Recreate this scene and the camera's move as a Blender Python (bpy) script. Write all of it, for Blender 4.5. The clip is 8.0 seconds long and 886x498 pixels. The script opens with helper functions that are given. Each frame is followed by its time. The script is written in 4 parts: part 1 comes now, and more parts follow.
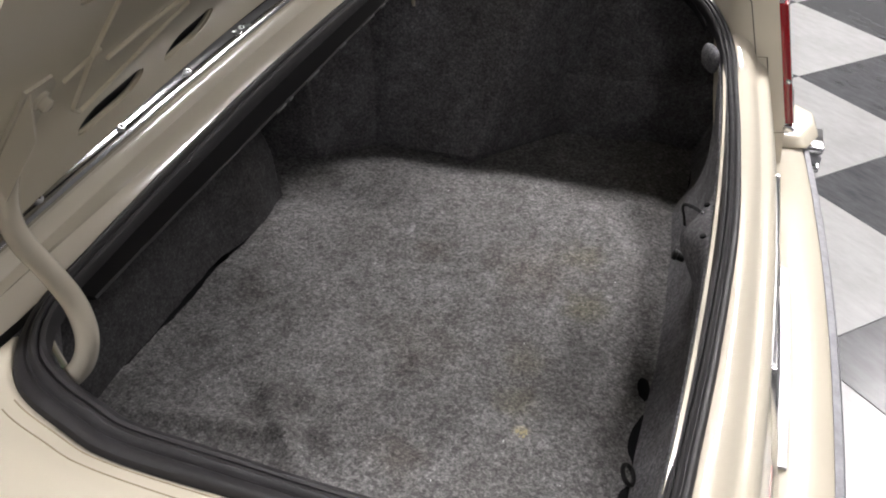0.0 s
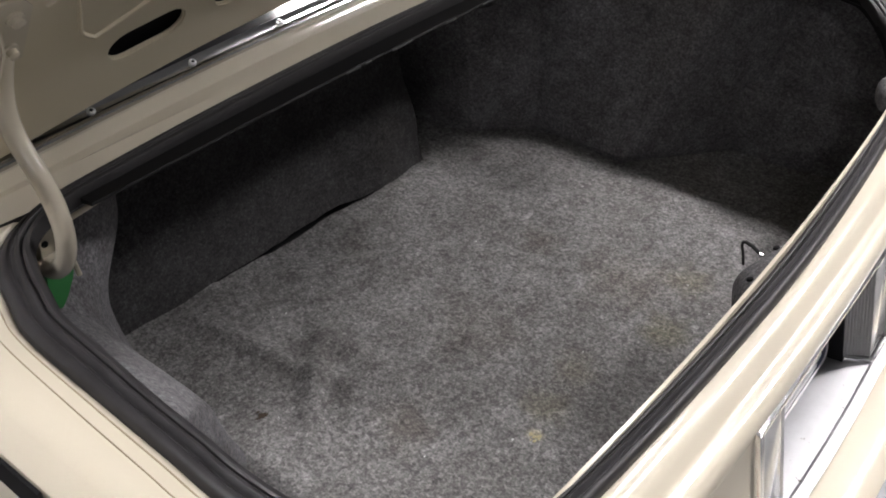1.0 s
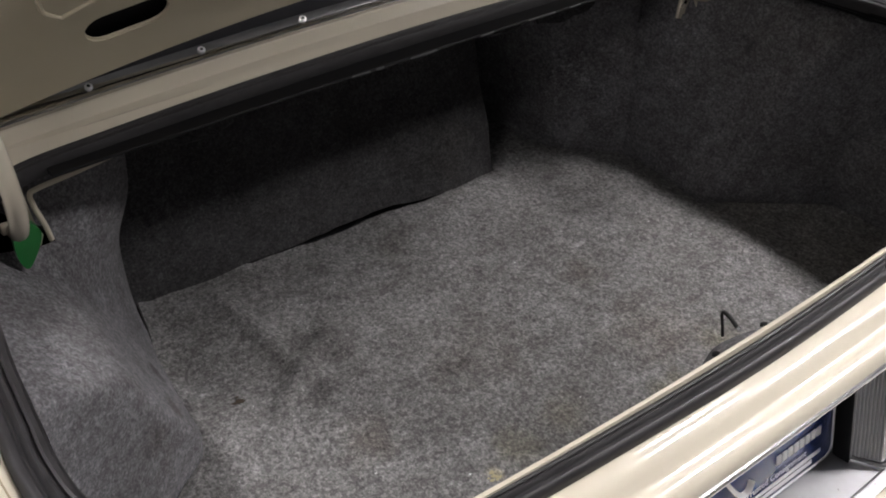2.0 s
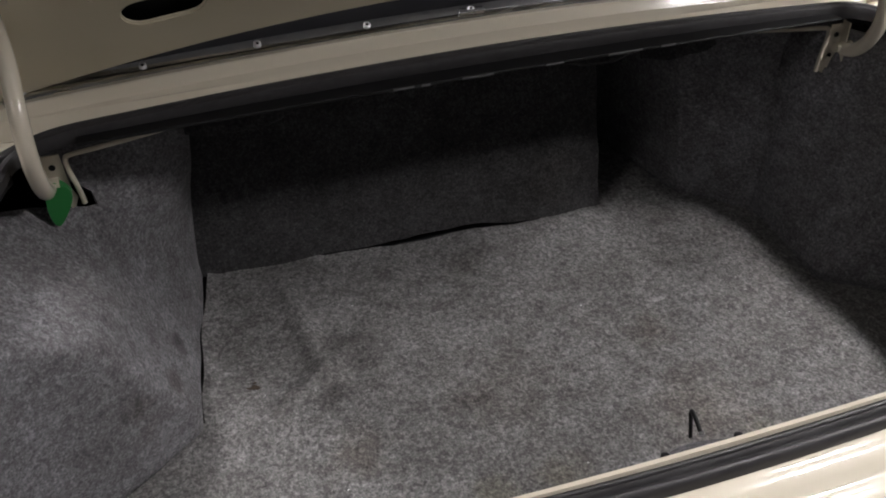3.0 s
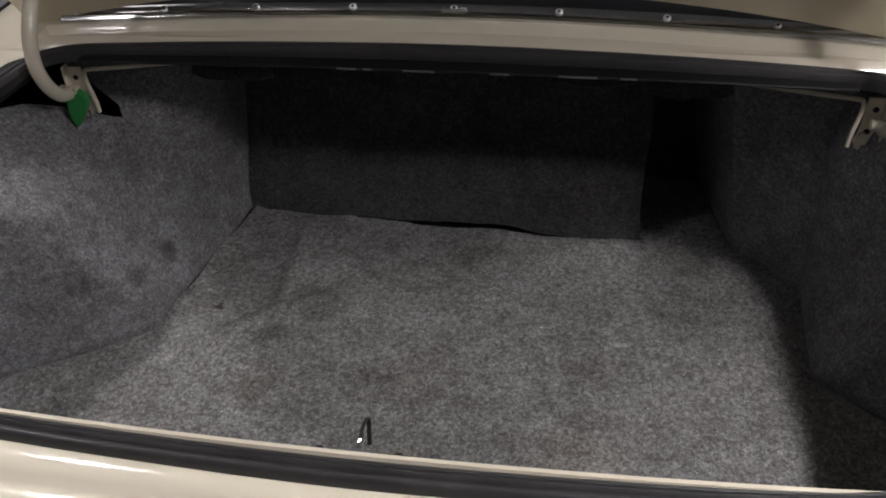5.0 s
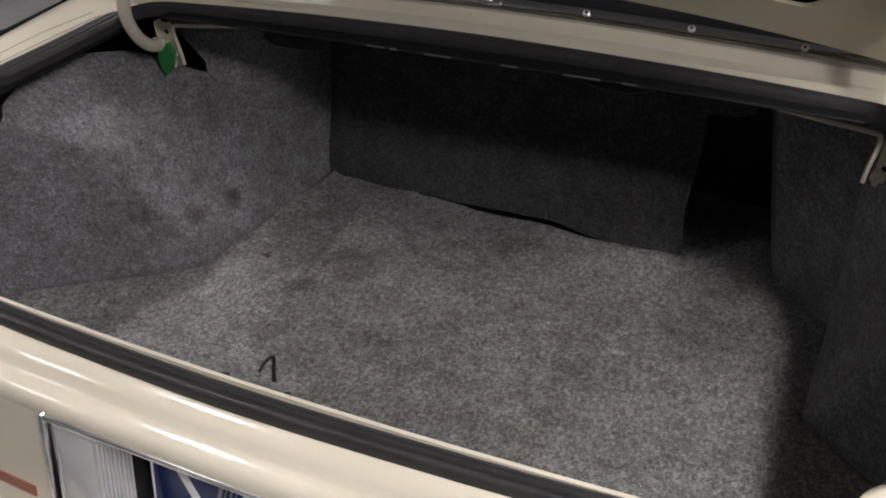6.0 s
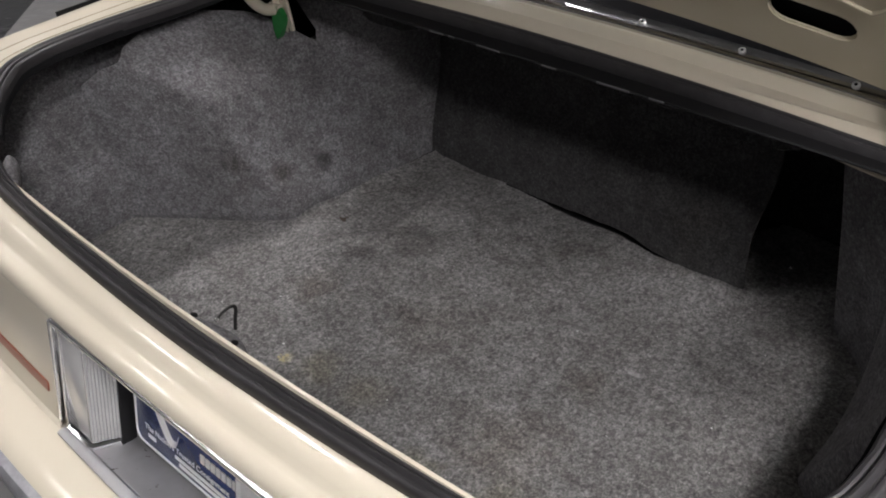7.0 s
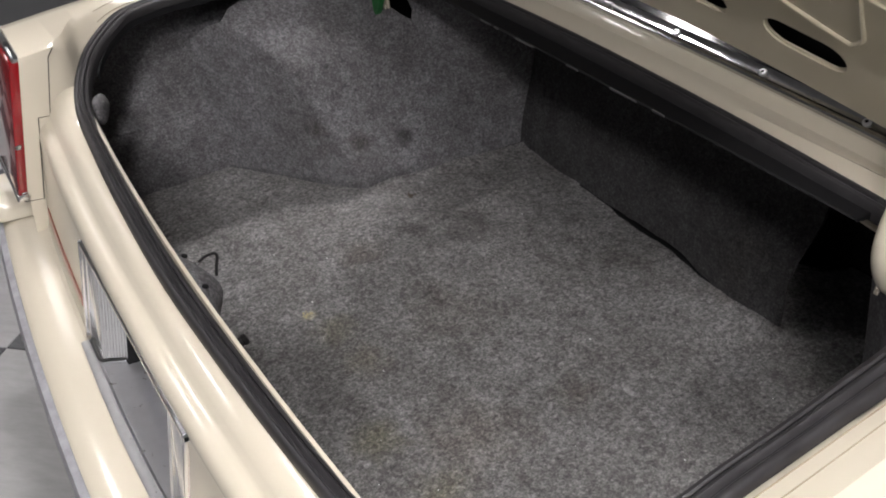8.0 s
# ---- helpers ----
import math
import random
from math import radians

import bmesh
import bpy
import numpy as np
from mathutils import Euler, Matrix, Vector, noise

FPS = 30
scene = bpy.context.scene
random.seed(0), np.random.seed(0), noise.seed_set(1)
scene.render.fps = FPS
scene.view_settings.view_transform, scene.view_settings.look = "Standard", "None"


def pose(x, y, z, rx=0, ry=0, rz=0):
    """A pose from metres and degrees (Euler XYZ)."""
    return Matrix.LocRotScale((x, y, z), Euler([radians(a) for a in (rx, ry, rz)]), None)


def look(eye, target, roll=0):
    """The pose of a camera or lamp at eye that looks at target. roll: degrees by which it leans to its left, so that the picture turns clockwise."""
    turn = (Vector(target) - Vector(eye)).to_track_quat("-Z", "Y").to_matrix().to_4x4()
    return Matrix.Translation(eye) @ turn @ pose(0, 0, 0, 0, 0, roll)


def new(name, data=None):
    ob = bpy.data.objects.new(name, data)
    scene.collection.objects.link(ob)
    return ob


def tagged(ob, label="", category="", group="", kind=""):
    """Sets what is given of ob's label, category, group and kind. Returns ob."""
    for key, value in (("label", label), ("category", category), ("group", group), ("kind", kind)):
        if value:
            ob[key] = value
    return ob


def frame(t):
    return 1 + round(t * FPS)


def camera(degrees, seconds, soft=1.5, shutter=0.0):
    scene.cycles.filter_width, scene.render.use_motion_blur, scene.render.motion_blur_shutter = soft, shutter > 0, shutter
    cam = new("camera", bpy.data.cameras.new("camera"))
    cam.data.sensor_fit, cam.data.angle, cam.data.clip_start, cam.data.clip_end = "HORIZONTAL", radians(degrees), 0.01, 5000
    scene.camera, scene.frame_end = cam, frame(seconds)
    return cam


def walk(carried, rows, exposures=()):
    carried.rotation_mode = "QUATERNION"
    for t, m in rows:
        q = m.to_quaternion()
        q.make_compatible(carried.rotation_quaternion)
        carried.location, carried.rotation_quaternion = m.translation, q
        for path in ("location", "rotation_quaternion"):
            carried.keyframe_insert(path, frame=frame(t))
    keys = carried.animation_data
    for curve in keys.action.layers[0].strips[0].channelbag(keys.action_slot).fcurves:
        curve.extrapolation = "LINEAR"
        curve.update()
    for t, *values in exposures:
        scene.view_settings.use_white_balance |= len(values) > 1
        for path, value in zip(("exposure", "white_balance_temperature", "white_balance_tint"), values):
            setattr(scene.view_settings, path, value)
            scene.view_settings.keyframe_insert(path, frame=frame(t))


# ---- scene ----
cam = camera(50.3, 8.0, 1.9)
PATH = [
    (0, (-1.3315, -0.4712, 1.5657), (0.2416, -0.0143, 0.4183), 1.00),
    (0.5, (-1.2539, -0.6527, 1.5692), (0.1824, 0.0833, 0.3879), 1.01),
    (1, (-1.1524, -0.8212, 1.5721), (0.1217, 0.1635, 0.3859), 0.60),
    (1.2, (-1.1063, -0.8648, 1.5662), (0.1112, 0.1897, 0.3806), 0.40),
    (2.3, (-0.7507, -1.0649, 1.5819), (0.0772, 0.304, 0.3817), -0.38),
    (2.5, (-0.6775, -1.0845, 1.579), (0.051, 0.3421, 0.3814), -0.69),
    (3, (-0.5036, -1.1267, 1.584), (-0.0145, 0.3956, 0.3826), -0.96),
    (3.5, (-0.3308, -1.1743, 1.5857), (-0.0579, 0.4034, 0.3872), -1.37),
    (4, (-0.1554, -1.208, 1.592), (-0.0778, 0.3888, 0.3902), -1.76),
    (4.5, (0.0477, -1.2349, 1.5931), (-0.0644, 0.3625, 0.3949), -2.35),
    (5.8, (0.5703, -1.2157, 1.5913), (-0.0888, 0.2588, 0.4118), -3.71),
    (6, (0.6423, -1.1946, 1.5881), (-0.1104, 0.2394, 0.4147), -3.89),
    (6.5, (0.8115, -1.1071, 1.5901), (-0.165, 0.1864, 0.4182), -4.36),
    (7, (0.9609, -1.0058, 1.5861), (-0.1924, 0.1359, 0.4172), -4.58),
    (7.5, (1.1029, -0.8853, 1.5818), (-0.2127, 0.0683, 0.4157), -4.83),
    (8, (1.2103, -0.7477, 1.5742), (-0.2205, 0.0344, 0.4161), -5.05),
]
EXPOSURES = [(0.0, 0.03), (1.0, -0.01), (2.5, -0.24), (4.5, -0.48), (6.5, -0.38), (8.0, -0.28)]
TILE_SHIFT = (0.295, -0.254)
walk(cam, [(t, look(eye, target, roll)) for t, eye, target, roll in PATH], EXPOSURES)

# ---- light: a showroom hall lit by ceiling panels ----
world = bpy.data.worlds.new("hall")
world.use_nodes = True
scene.world = world
world.node_tree.nodes["Background"].inputs[0].default_value = (0.85, 0.92, 1.0, 1)
world.node_tree.nodes["Background"].inputs[1].default_value = 0.02
CEILING = 3.6
# x, y, half sizes and emission strength of each ceiling panel
# First four and (5.0, -2.18) follow shadows and glare; others are added fill.
PANELS = [(1.97, -1.30, 0.15, 0.20, 285.0), (3.3, -2.25, 0.20, 0.24, 260.0), (1.97, 0.10, 0.15, 0.24, 190.0), (-1.92, 0.10, 0.15, 0.24, 195.0), (4.4, -2.45, 0.30, 0.30, 48.0), (-3.4, -2.2, 0.20, 0.24, 46.0), (-2.1, -5.2, 0.60, 0.30, 3.0), (2.1, -5.2, 0.60, 0.30, 3.0),
          (5.0, -2.18, 0.60, 0.30, 9.0), (-5.4, -1.2, 0.60, 0.30, 6.0), (3.4, 3.4, 0.60, 0.30, 4.0), (-3.4, 3.4, 0.60, 0.30, 4.0), (0.0, 6.4, 0.60, 0.30, 3.0)]


# ---- materials ----
def nodes_of(name):
    m = bpy.data.materials.new(name)
    m.use_nodes = True
    nt = m.node_tree
    return m, nt, nt.nodes["Principled BSDF"]


def add(nt, kind, **values):
    n = nt.nodes.new(kind)
    for k, v in values.items():
        n.inputs[k].default_value = v
    return n


def noise_node(nt, coord, scale, detail=4.0, rough=0.55, stretch=None, swirl=0.0):
    n = add(nt, "ShaderNodeTexNoise", Scale=scale, Detail=detail, Roughness=rough, Distortion=swirl)
    if stretch:
        mp = add(nt, "ShaderNodeMapping")
        mp.inputs["Scale"].default_value = stretch
        nt.links.new(coord, mp.inputs["Vector"])
        coord = mp.outputs["Vector"]
    nt.links.new(coord, n.inputs["Vector"])
    return n


def ramp(nt, source, stops):
    r = nt.nodes.new("ShaderNodeValToRGB")
    while len(r.color_ramp.elements) < len(stops):
        r.color_ramp.elements.new(0.5)
    for e, (p, c) in zip(r.color_ramp.elements, stops):
        e.position, e.color = p, (*c, 1) if len(c) == 3 else c
    nt.links.new(source, r.inputs[0])
    return r


def mix(nt, a, b, fac, mode="MIX"):
    m = nt.nodes.new("ShaderNodeMix")
    m.data_type, m.blend_type = "RGBA", mode
    for value, socket in ((fac, m.inputs[0]), (a, m.inputs[6]), (b, m.inputs[7])):
        if isinstance(value, (int, float, tuple)):
            socket.default_value = value
        else:
            nt.links.new(value, socket)
    return m.outputs[2]


def bump(nt, bsdf, height, strength, distance):
    b = add(nt, "ShaderNodeBump", Strength=strength, Distance=distance)
    nt.links.new(height, b.inputs["Height"])
    nt.links.new(b.outputs[0], bsdf.inputs["Normal"])


def coords(nt, which="Object"):
    return nt.nodes.new("ShaderNodeTexCoord").outputs[which]


def carpet_material(name, tone=1.0, soil_and_shade=(), cool=1.0, speckle=1.0):
    """Heathered needle felt: light and dark fibres, matted patches and a few brown stains."""
    m, nt, b = nodes_of(name)
    co = coords(nt)
    fibre = noise_node(nt, co, 250.0, 3.0, 0.60, (1.0, 0.85, 1.0), 0.3)
    tuft = noise_node(nt, co, 118.0, 3.0, 0.64, (1.0, 0.90, 1.0), 0.5)
    clot = noise_node(nt, co, 26.0, 3.0, 0.55)
    patch = noise_node(nt, co, 5.5, 3.0, 0.55, (1.0, 1.5, 1.0))
    stain = noise_node(nt, co, 3.1, 3.0, 0.55)
    grain = ramp(nt, fibre.outputs["Fac"], [(0.28, (0.088 * tone, 0.087 * tone, 0.087 * tone * cool)), (0.50, (0.146 * tone, 0.144 * tone, 0.144 * tone * cool)),
                                            (0.72, (0.235 * tone, 0.233 * tone, 0.232 * tone * cool))])
    clump = ramp(nt, tuft.outputs["Fac"], [(0.33, (0.54, 0.54, 0.545)), (0.50, (0.94, 0.94, 0.94)), (0.67, (1.48, 1.475, 1.47))])
    lumps = ramp(nt, clot.outputs["Fac"], [(0.30, (0.80, 0.79, 0.785)), (0.70, (1.18, 1.18, 1.185))])
    worn = ramp(nt, patch.outputs["Fac"], [(0.32, (0.82, 0.81, 0.80)), (0.68, (1.15, 1.15, 1.15))])
    spots = ramp(nt, stain.outputs["Fac"], [(0.62, (1, 1, 1)), (0.74, (0.86, 0.81, 0.76))])
    c = mix(nt, grain.outputs[0], clump.outputs[0], speckle, "MULTIPLY")
    c = mix(nt, c, lumps.outputs[0], 1.0, "MULTIPLY")
    c = mix(nt, c, worn.outputs[0], 1.0, "MULTIPLY")
    c = mix(nt, c, spots.outputs[0], 0.7, "MULTIPLY")
    # smudges and painted dent shade: x, y, z, radius, and the tint that is left of the pile's colour
    for x, y, z, radius, tint in soil_and_shade:
        away = nt.nodes.new("ShaderNodeVectorMath")
        away.operation = "DISTANCE"
        away.inputs[1].default_value = (x, y, z)
        nt.links.new(co, away.inputs[0])
        ragged = nt.nodes.new("ShaderNodeMath")
        ragged.operation = "MULTIPLY_ADD"
        nt.links.new(clot.outputs["Fac"], ragged.inputs[0])
        ragged.inputs[1].default_value = radius * 1.6
        nt.links.new(away.outputs["Value"], ragged.inputs[2])
        mark = ramp(nt, ragged.outputs[0], [(min(0.9, radius * 1.0), tint), (min(1.0, radius * 2.0), (1, 1, 1))])
        c = mix(nt, c, mark.outputs[0], 1.0, "MULTIPLY")
    nt.links.new(c, b.inputs["Base Color"])
    b.inputs["Roughness"].default_value = 0.97
    b.inputs["Specular IOR Level"].default_value = 0.15
    b.inputs["Sheen Weight"].default_value = 0.04
    b.inputs["Sheen Roughness"].default_value = 0.6
    h = mix(nt, fibre.outputs["Fac"], tuft.outputs["Fac"], 0.45)
    bump(nt, b, h, 0.5, 0.003)
    return m


def paint_material(name, colour, rough=0.16, coat=1.0):
    m, nt, b = nodes_of(name)
    co = coords(nt)
    tone = noise_node(nt, co, 2.3, 3.0)
    orange = noise_node(nt, co, 260.0, 2.0)
    dust = noise_node(nt, co, 46.0, 6.0, 0.7)
    dark = tuple(0.93 * v for v in colour)
    c = ramp(nt, tone.outputs["Fac"], [(0.3, dark), (0.7, colour)])
    nt.links.new(c.outputs[0], b.inputs["Base Color"])
    r = ramp(nt, dust.outputs["Fac"], [(0.35, (rough,) * 3), (0.75, (rough + 0.015,) * 3)])
    nt.links.new(r.outputs[0], b.inputs["Roughness"])
    b.inputs["Specular IOR Level"].default_value = 0.12
    b.inputs["Coat Weight"].default_value = coat
    b.inputs["Coat Roughness"].default_value = 0.13
    bump(nt, b, orange.outputs["Fac"], 0.05, 0.001)
    return m


def rubber_material(name, colour, rough):
    m, nt, b = nodes_of(name)
    co = coords(nt)
    n = noise_node(nt, co, 35.0, 5.0, 0.65)
    fine = noise_node(nt, co, 300.0, 3.0)
    c = ramp(nt, n.outputs["Fac"], [(0.35, colour), (0.75, tuple(1.6 * v + 0.005 for v in colour))])
    nt.links.new(c.outputs[0], b.inputs["Base Color"])
    b.inputs["Specular IOR Level"].default_value = 0.36
    r = ramp(nt, n.outputs["Fac"], [(0.3, (rough - 0.08,) * 3), (0.7, (rough + 0.16,) * 3)])
    nt.links.new(r.outputs[0], b.inputs["Roughness"])
    bump(nt, b, fine.outputs["Fac"], 0.12, 0.001)
    return m


def metal_material(name, colour, rough, pits=0.0):
    m, nt, b = nodes_of(name)
    co = coords(nt)
    n = noise_node(nt, co, 28.0, 6.0, 0.7)
    b.inputs["Metallic"].default_value = 1.0
    c = ramp(nt, n.outputs["Fac"], [(0.3, tuple(0.86 * v for v in colour)), (0.7, colour)])
    out = c.outputs[0]
    if pits:
        p = noise_node(nt, co, 60.0, 3.0, 0.6)
        spots = ramp(nt, p.outputs["Fac"], [(0.66, (0, 0, 0)), (0.72, (1, 1, 1))])
        out = mix(nt, out, (0.10, 0.075, 0.05, 1), spots.outputs[0])
    nt.links.new(out, b.inputs["Base Color"])
    r = ramp(nt, n.outputs["Fac"], [(0.3, (rough,) * 3), (0.8, (rough + 0.12,) * 3)])
    nt.links.new(r.outputs[0], b.inputs["Roughness"])
    return m


def plain_material(name, colour, rough=0.5, transmission=0.0, emission=0.0, gloss=0.5):
    m, nt, b = nodes_of(name)
    co = coords(nt)
    n = noise_node(nt, co, 14.0, 4.0, 0.6)
    c = ramp(nt, n.outputs["Fac"], [(0.3, tuple(0.88 * v for v in colour)), (0.7, colour)])
    nt.links.new(c.outputs[0], b.inputs["Base Color"])
    b.inputs["Roughness"].default_value = rough
    b.inputs["Specular IOR Level"].default_value = gloss
    b.inputs["Transmission Weight"].default_value = transmission
    if emission:
        b.inputs["Emission Color"].default_value = (1.0, 0.961, 0.962, 1)
        b.inputs["Emission Strength"].default_value = emission
    return m


def tile_material(name, light):
    m, nt, b = nodes_of(name)
    co = coords(nt)
    info = nt.nodes.new("ShaderNodeObjectInfo")
    n = noise_node(nt, co, 9.0, 6.0, 0.7, (1.0, 4.0, 1.0))
    dirt = noise_node(nt, co, 2.2, 5.0, 0.65)
    if light:
        c = ramp(nt, n.outputs["Fac"], [(0.3, (0.27, 0.267, 0.27)), (0.7, (0.33, 0.327, 0.33))])
    else:
        c = ramp(nt, n.outputs["Fac"], [(0.3, (0.040, 0.042, 0.046)), (0.68, (0.085, 0.086, 0.092))])
    soil = ramp(nt, dirt.outputs["Fac"], [(0.3, (0.86, 0.86, 0.85)), (0.7, (1.06, 1.06, 1.06))])
    own = ramp(nt, info.outputs["Random"], [(0.0, (0.93, 0.93, 0.93)), (1.0, (1.05, 1.05, 1.05))])
    out = mix(nt, mix(nt, c.outputs[0], soil.outputs[0], 1.0, "MULTIPLY"), own.outputs[0], 1.0, "MULTIPLY")
    nt.links.new(out, b.inputs["Base Color"])
    r = ramp(nt, dirt.outputs["Fac"], [(0.3, (0.24,) * 3), (0.7, (0.27,) * 3)])
    nt.links.new(r.outputs[0], b.inputs["Roughness"])
    bump(nt, b, dirt.outputs["Fac"], 0.08, 0.01)
    return m


# Spots at (-0.29, 0.12), (-0.34, 0.03), (-0.12, -0.05) paint dent shade into the pile.
CARPET = carpet_material("grey felt carpet", 1.17, [(0.25, -0.20, 0.40, 0.10, (0.84, 0.80, 0.76)), (0.00, 0.30, 0.40, 0.07, (0.80, 0.79, 0.77)), (-0.33, -0.12, 0.40, 0.05, (0.80, 0.76, 0.72)), (-0.05, -0.05, 0.40, 0.11, (0.86, 0.84, 0.82)), (-0.29, 0.12, 0.40, 0.06, (0.68, 0.67, 0.67)), (-0.34, 0.03, 0.40, 0.035, (0.66, 0.65, 0.65)), (-0.12, -0.05, 0.40, 0.04, (0.72, 0.70, 0.69)), (0.27, 0.01, 0.40, 0.05, (0.78, 0.74, 0.70)), (-0.208, -0.288, 0.40, 0.016, (1.9, 1.78, 1.30)), (-0.14, -0.267, 0.40, 0.045, (1.05, 1.03, 0.90)), (-0.03, -0.255, 0.40, 0.045, (1.03, 1.0, 0.90)), (0.16, -0.34, 0.40, 0.055, (1.0, 0.98, 0.80)), (0.33, -0.30, 0.40, 0.05, (1.0, 0.97, 0.82))])
FELT = carpet_material("grey felt liner", 0.96, [(-0.575, 0.155, 0.497, 0.030, (0.50, 0.49, 0.48)), (-0.575, 0.03, 0.51, 0.035, (0.72, 0.69, 0.66)), (-0.63, -0.045, 0.49, 0.035, (0.62, 0.59, 0.57)), (-0.63, -0.05, 0.55, 0.030, (0.66, 0.63, 0.60))], 1.06, 0.72)
# Darker than FELT by nature and toned down further for shade under the shelf.
SEAT_FELT = carpet_material("dark felt toned down for shade", 0.31, (), 1.04, 0.75)
CREAM = paint_material("cream body paint", (0.600, 0.549, 0.447), 0.45)
# Same cream paint, lightened to make up for weak light under the lid.
LIFTED_CREAM = paint_material("cream paint lifted under the lid", (0.65, 0.588, 0.445), 0.30, 1.0)
RUBBER = rubber_material("black weatherstrip rubber", (0.019, 0.018, 0.0195), 0.46)
SEALER = plain_material("tan sealer and crease shade", (0.30, 0.25, 0.17), 0.6)
GREY_RUBBER = rubber_material("grey bumper rubber", (0.22, 0.22, 0.235), 0.5)
CHROME = metal_material("chrome", (0.88, 0.88, 0.89), 0.10)
# Darker than CHROME, to paint in the dark lid and hall it mirrors.
MOULD_CHROME = metal_material("moulding chrome toned dark", (0.56, 0.56, 0.57), 0.07)
STEEL = metal_material("dull steel", (0.50, 0.50, 0.51), 0.50, 1.0)
BRIGHT_STEEL = metal_material("bright screw steel", (0.85, 0.85, 0.86), 0.30)
SHELF = metal_material("dull aluminium shelf", (0.62, 0.62, 0.64), 0.55, 0.6)
DARK_TAB = plain_material("dark grey flange metal", (0.10, 0.10, 0.105), 0.5)
# BLACK also stands in for shade in gaps, holes and cavities.
BLACK = plain_material("black metal and gap shade", (0.010, 0.010, 0.011), 0.6, gloss=0.15)
BLACK_GLASS = plain_material("dark rear glass", (0.006, 0.006, 0.007), 0.08)
BLACK_PLASTIC = plain_material("black plastic", (0.008, 0.008, 0.008), 0.55)
GREEN = plain_material("green plastic clip", (0.025, 0.20, 0.05), 0.28)
LENS = plain_material("clear ribbed lens", (0.50, 0.50, 0.505), 0.12)
LENS.node_tree.nodes["Principled BSDF"].inputs["Coat Weight"].default_value = 1.0
RED_LENS = plain_material("red lamp lens", (0.24, 0.008, 0.012), 0.10)
RED_LENS.node_tree.nodes["Principled BSDF"].inputs["Coat Weight"].default_value = 1.0
REFLECTOR = plain_material("dull red reflector", (0.26, 0.075, 0.045), 0.30)
BLUE = plain_material("blue plate", (0.012, 0.030, 0.135), 0.25)
WHITE = plain_material("white print", (0.78, 0.78, 0.78), 0.4)
GREY_PRINT = plain_material("grey print", (0.34, 0.36, 0.40), 0.4)
WALL = plain_material("grey wall paint", (0.70, 0.70, 0.69), 0.7)
CEIL = plain_material("grey ceiling paint", (0.40, 0.40, 0.40), 0.8)
TILE_LIGHT = tile_material("light grey floor tile", True)
TILE_DARK = tile_material("dark grey floor tile", False)
GROUT = plain_material("floor bed", (0.10, 0.10, 0.10), 0.8)
STAIN = plain_material("pale yellow stain", (0.42, 0.37, 0.22), 0.9)
LAMP_METAL = plain_material("white lamp housing", (0.75, 0.75, 0.75), 0.5)


# ---- mesh helpers ----
def part(name, bm, material, parent=None, label="", smooth=True):
    me = bpy.data.meshes.new(name)
    bmesh.ops.recalc_face_normals(bm, faces=bm.faces)
    bm.to_mesh(me)
    bm.free()
    me.materials.append(material)
    if smooth:
        for p in me.polygons:
            p.use_smooth = True
        me.set_sharp_from_angle(angle=radians(35))
    ob = new(name, me)
    if parent:
        ob.parent = parent
    if label:
        ob["label"] = label
    return ob


def thing(name, label, category, at=(0, 0, 0), group="", kind=""):
    ob = new(name)
    ob.location = at
    ob.empty_display_size = 0.05
    return tagged(ob, label, category, group, kind)


def grid(f, nu, nv, bm=None):
    """A sheet: f(u, v) for u, v in 0..1."""
    bm = bm or bmesh.new()
    rows = [[bm.verts.new(f(i / nu, j / nv)) for j in range(nv + 1)] for i in range(nu + 1)]
    for i in range(nu):
        for j in range(nv):
            bm.faces.new((rows[i][j], rows[i + 1][j], rows[i + 1][j + 1], rows[i][j + 1]))
    return bm


def thicken(bm, t):
    """Gives a sheet a thickness along its normals."""
    bmesh.ops.recalc_face_normals(bm, faces=bm.faces)
    bmesh.ops.solidify(bm, geom=list(bm.faces), thickness=t)
    return bm


def loft(sections, bm=None, closed=False, caps=False):
    """A skin over a list of sections with equally many points. closed: the sections are loops."""
    bm = bm or bmesh.new()
    rings = [[bm.verts.new(p) for p in s] for s in sections]
    n = len(rings[0])
    for a, b in zip(rings[:-1], rings[1:]):
        for k in range(n if closed else n - 1):
            bm.faces.new((a[k], a[(k + 1) % n], b[(k + 1) % n], b[k]))
    if caps:
        bm.faces.new(rings[0])
        bm.faces.new(rings[-1])
    return bm


def smooth_path(points, steps=6, closed=False):
    """Catmull-Rom through the points."""
    pts = [Vector(p) for p in points]
    n, out = len(pts), []
    for i in range(n if closed else n - 1):
        if closed:
            a, b, c, d = (pts[(i + k - 1) % n] for k in range(4))
        else:
            a, b, c, d = pts[max(i - 1, 0)], pts[i], pts[i + 1], pts[min(i + 2, n - 1)]
        for k in range(steps):
            s = k / steps
            out.append(0.5 * (2 * b + (c - a) * s + (2 * a - 5 * b + 4 * c - d) * s * s + (3 * b - a - 3 * c + d) * s ** 3))
    if not closed:
        out.append(pts[-1])
    return out


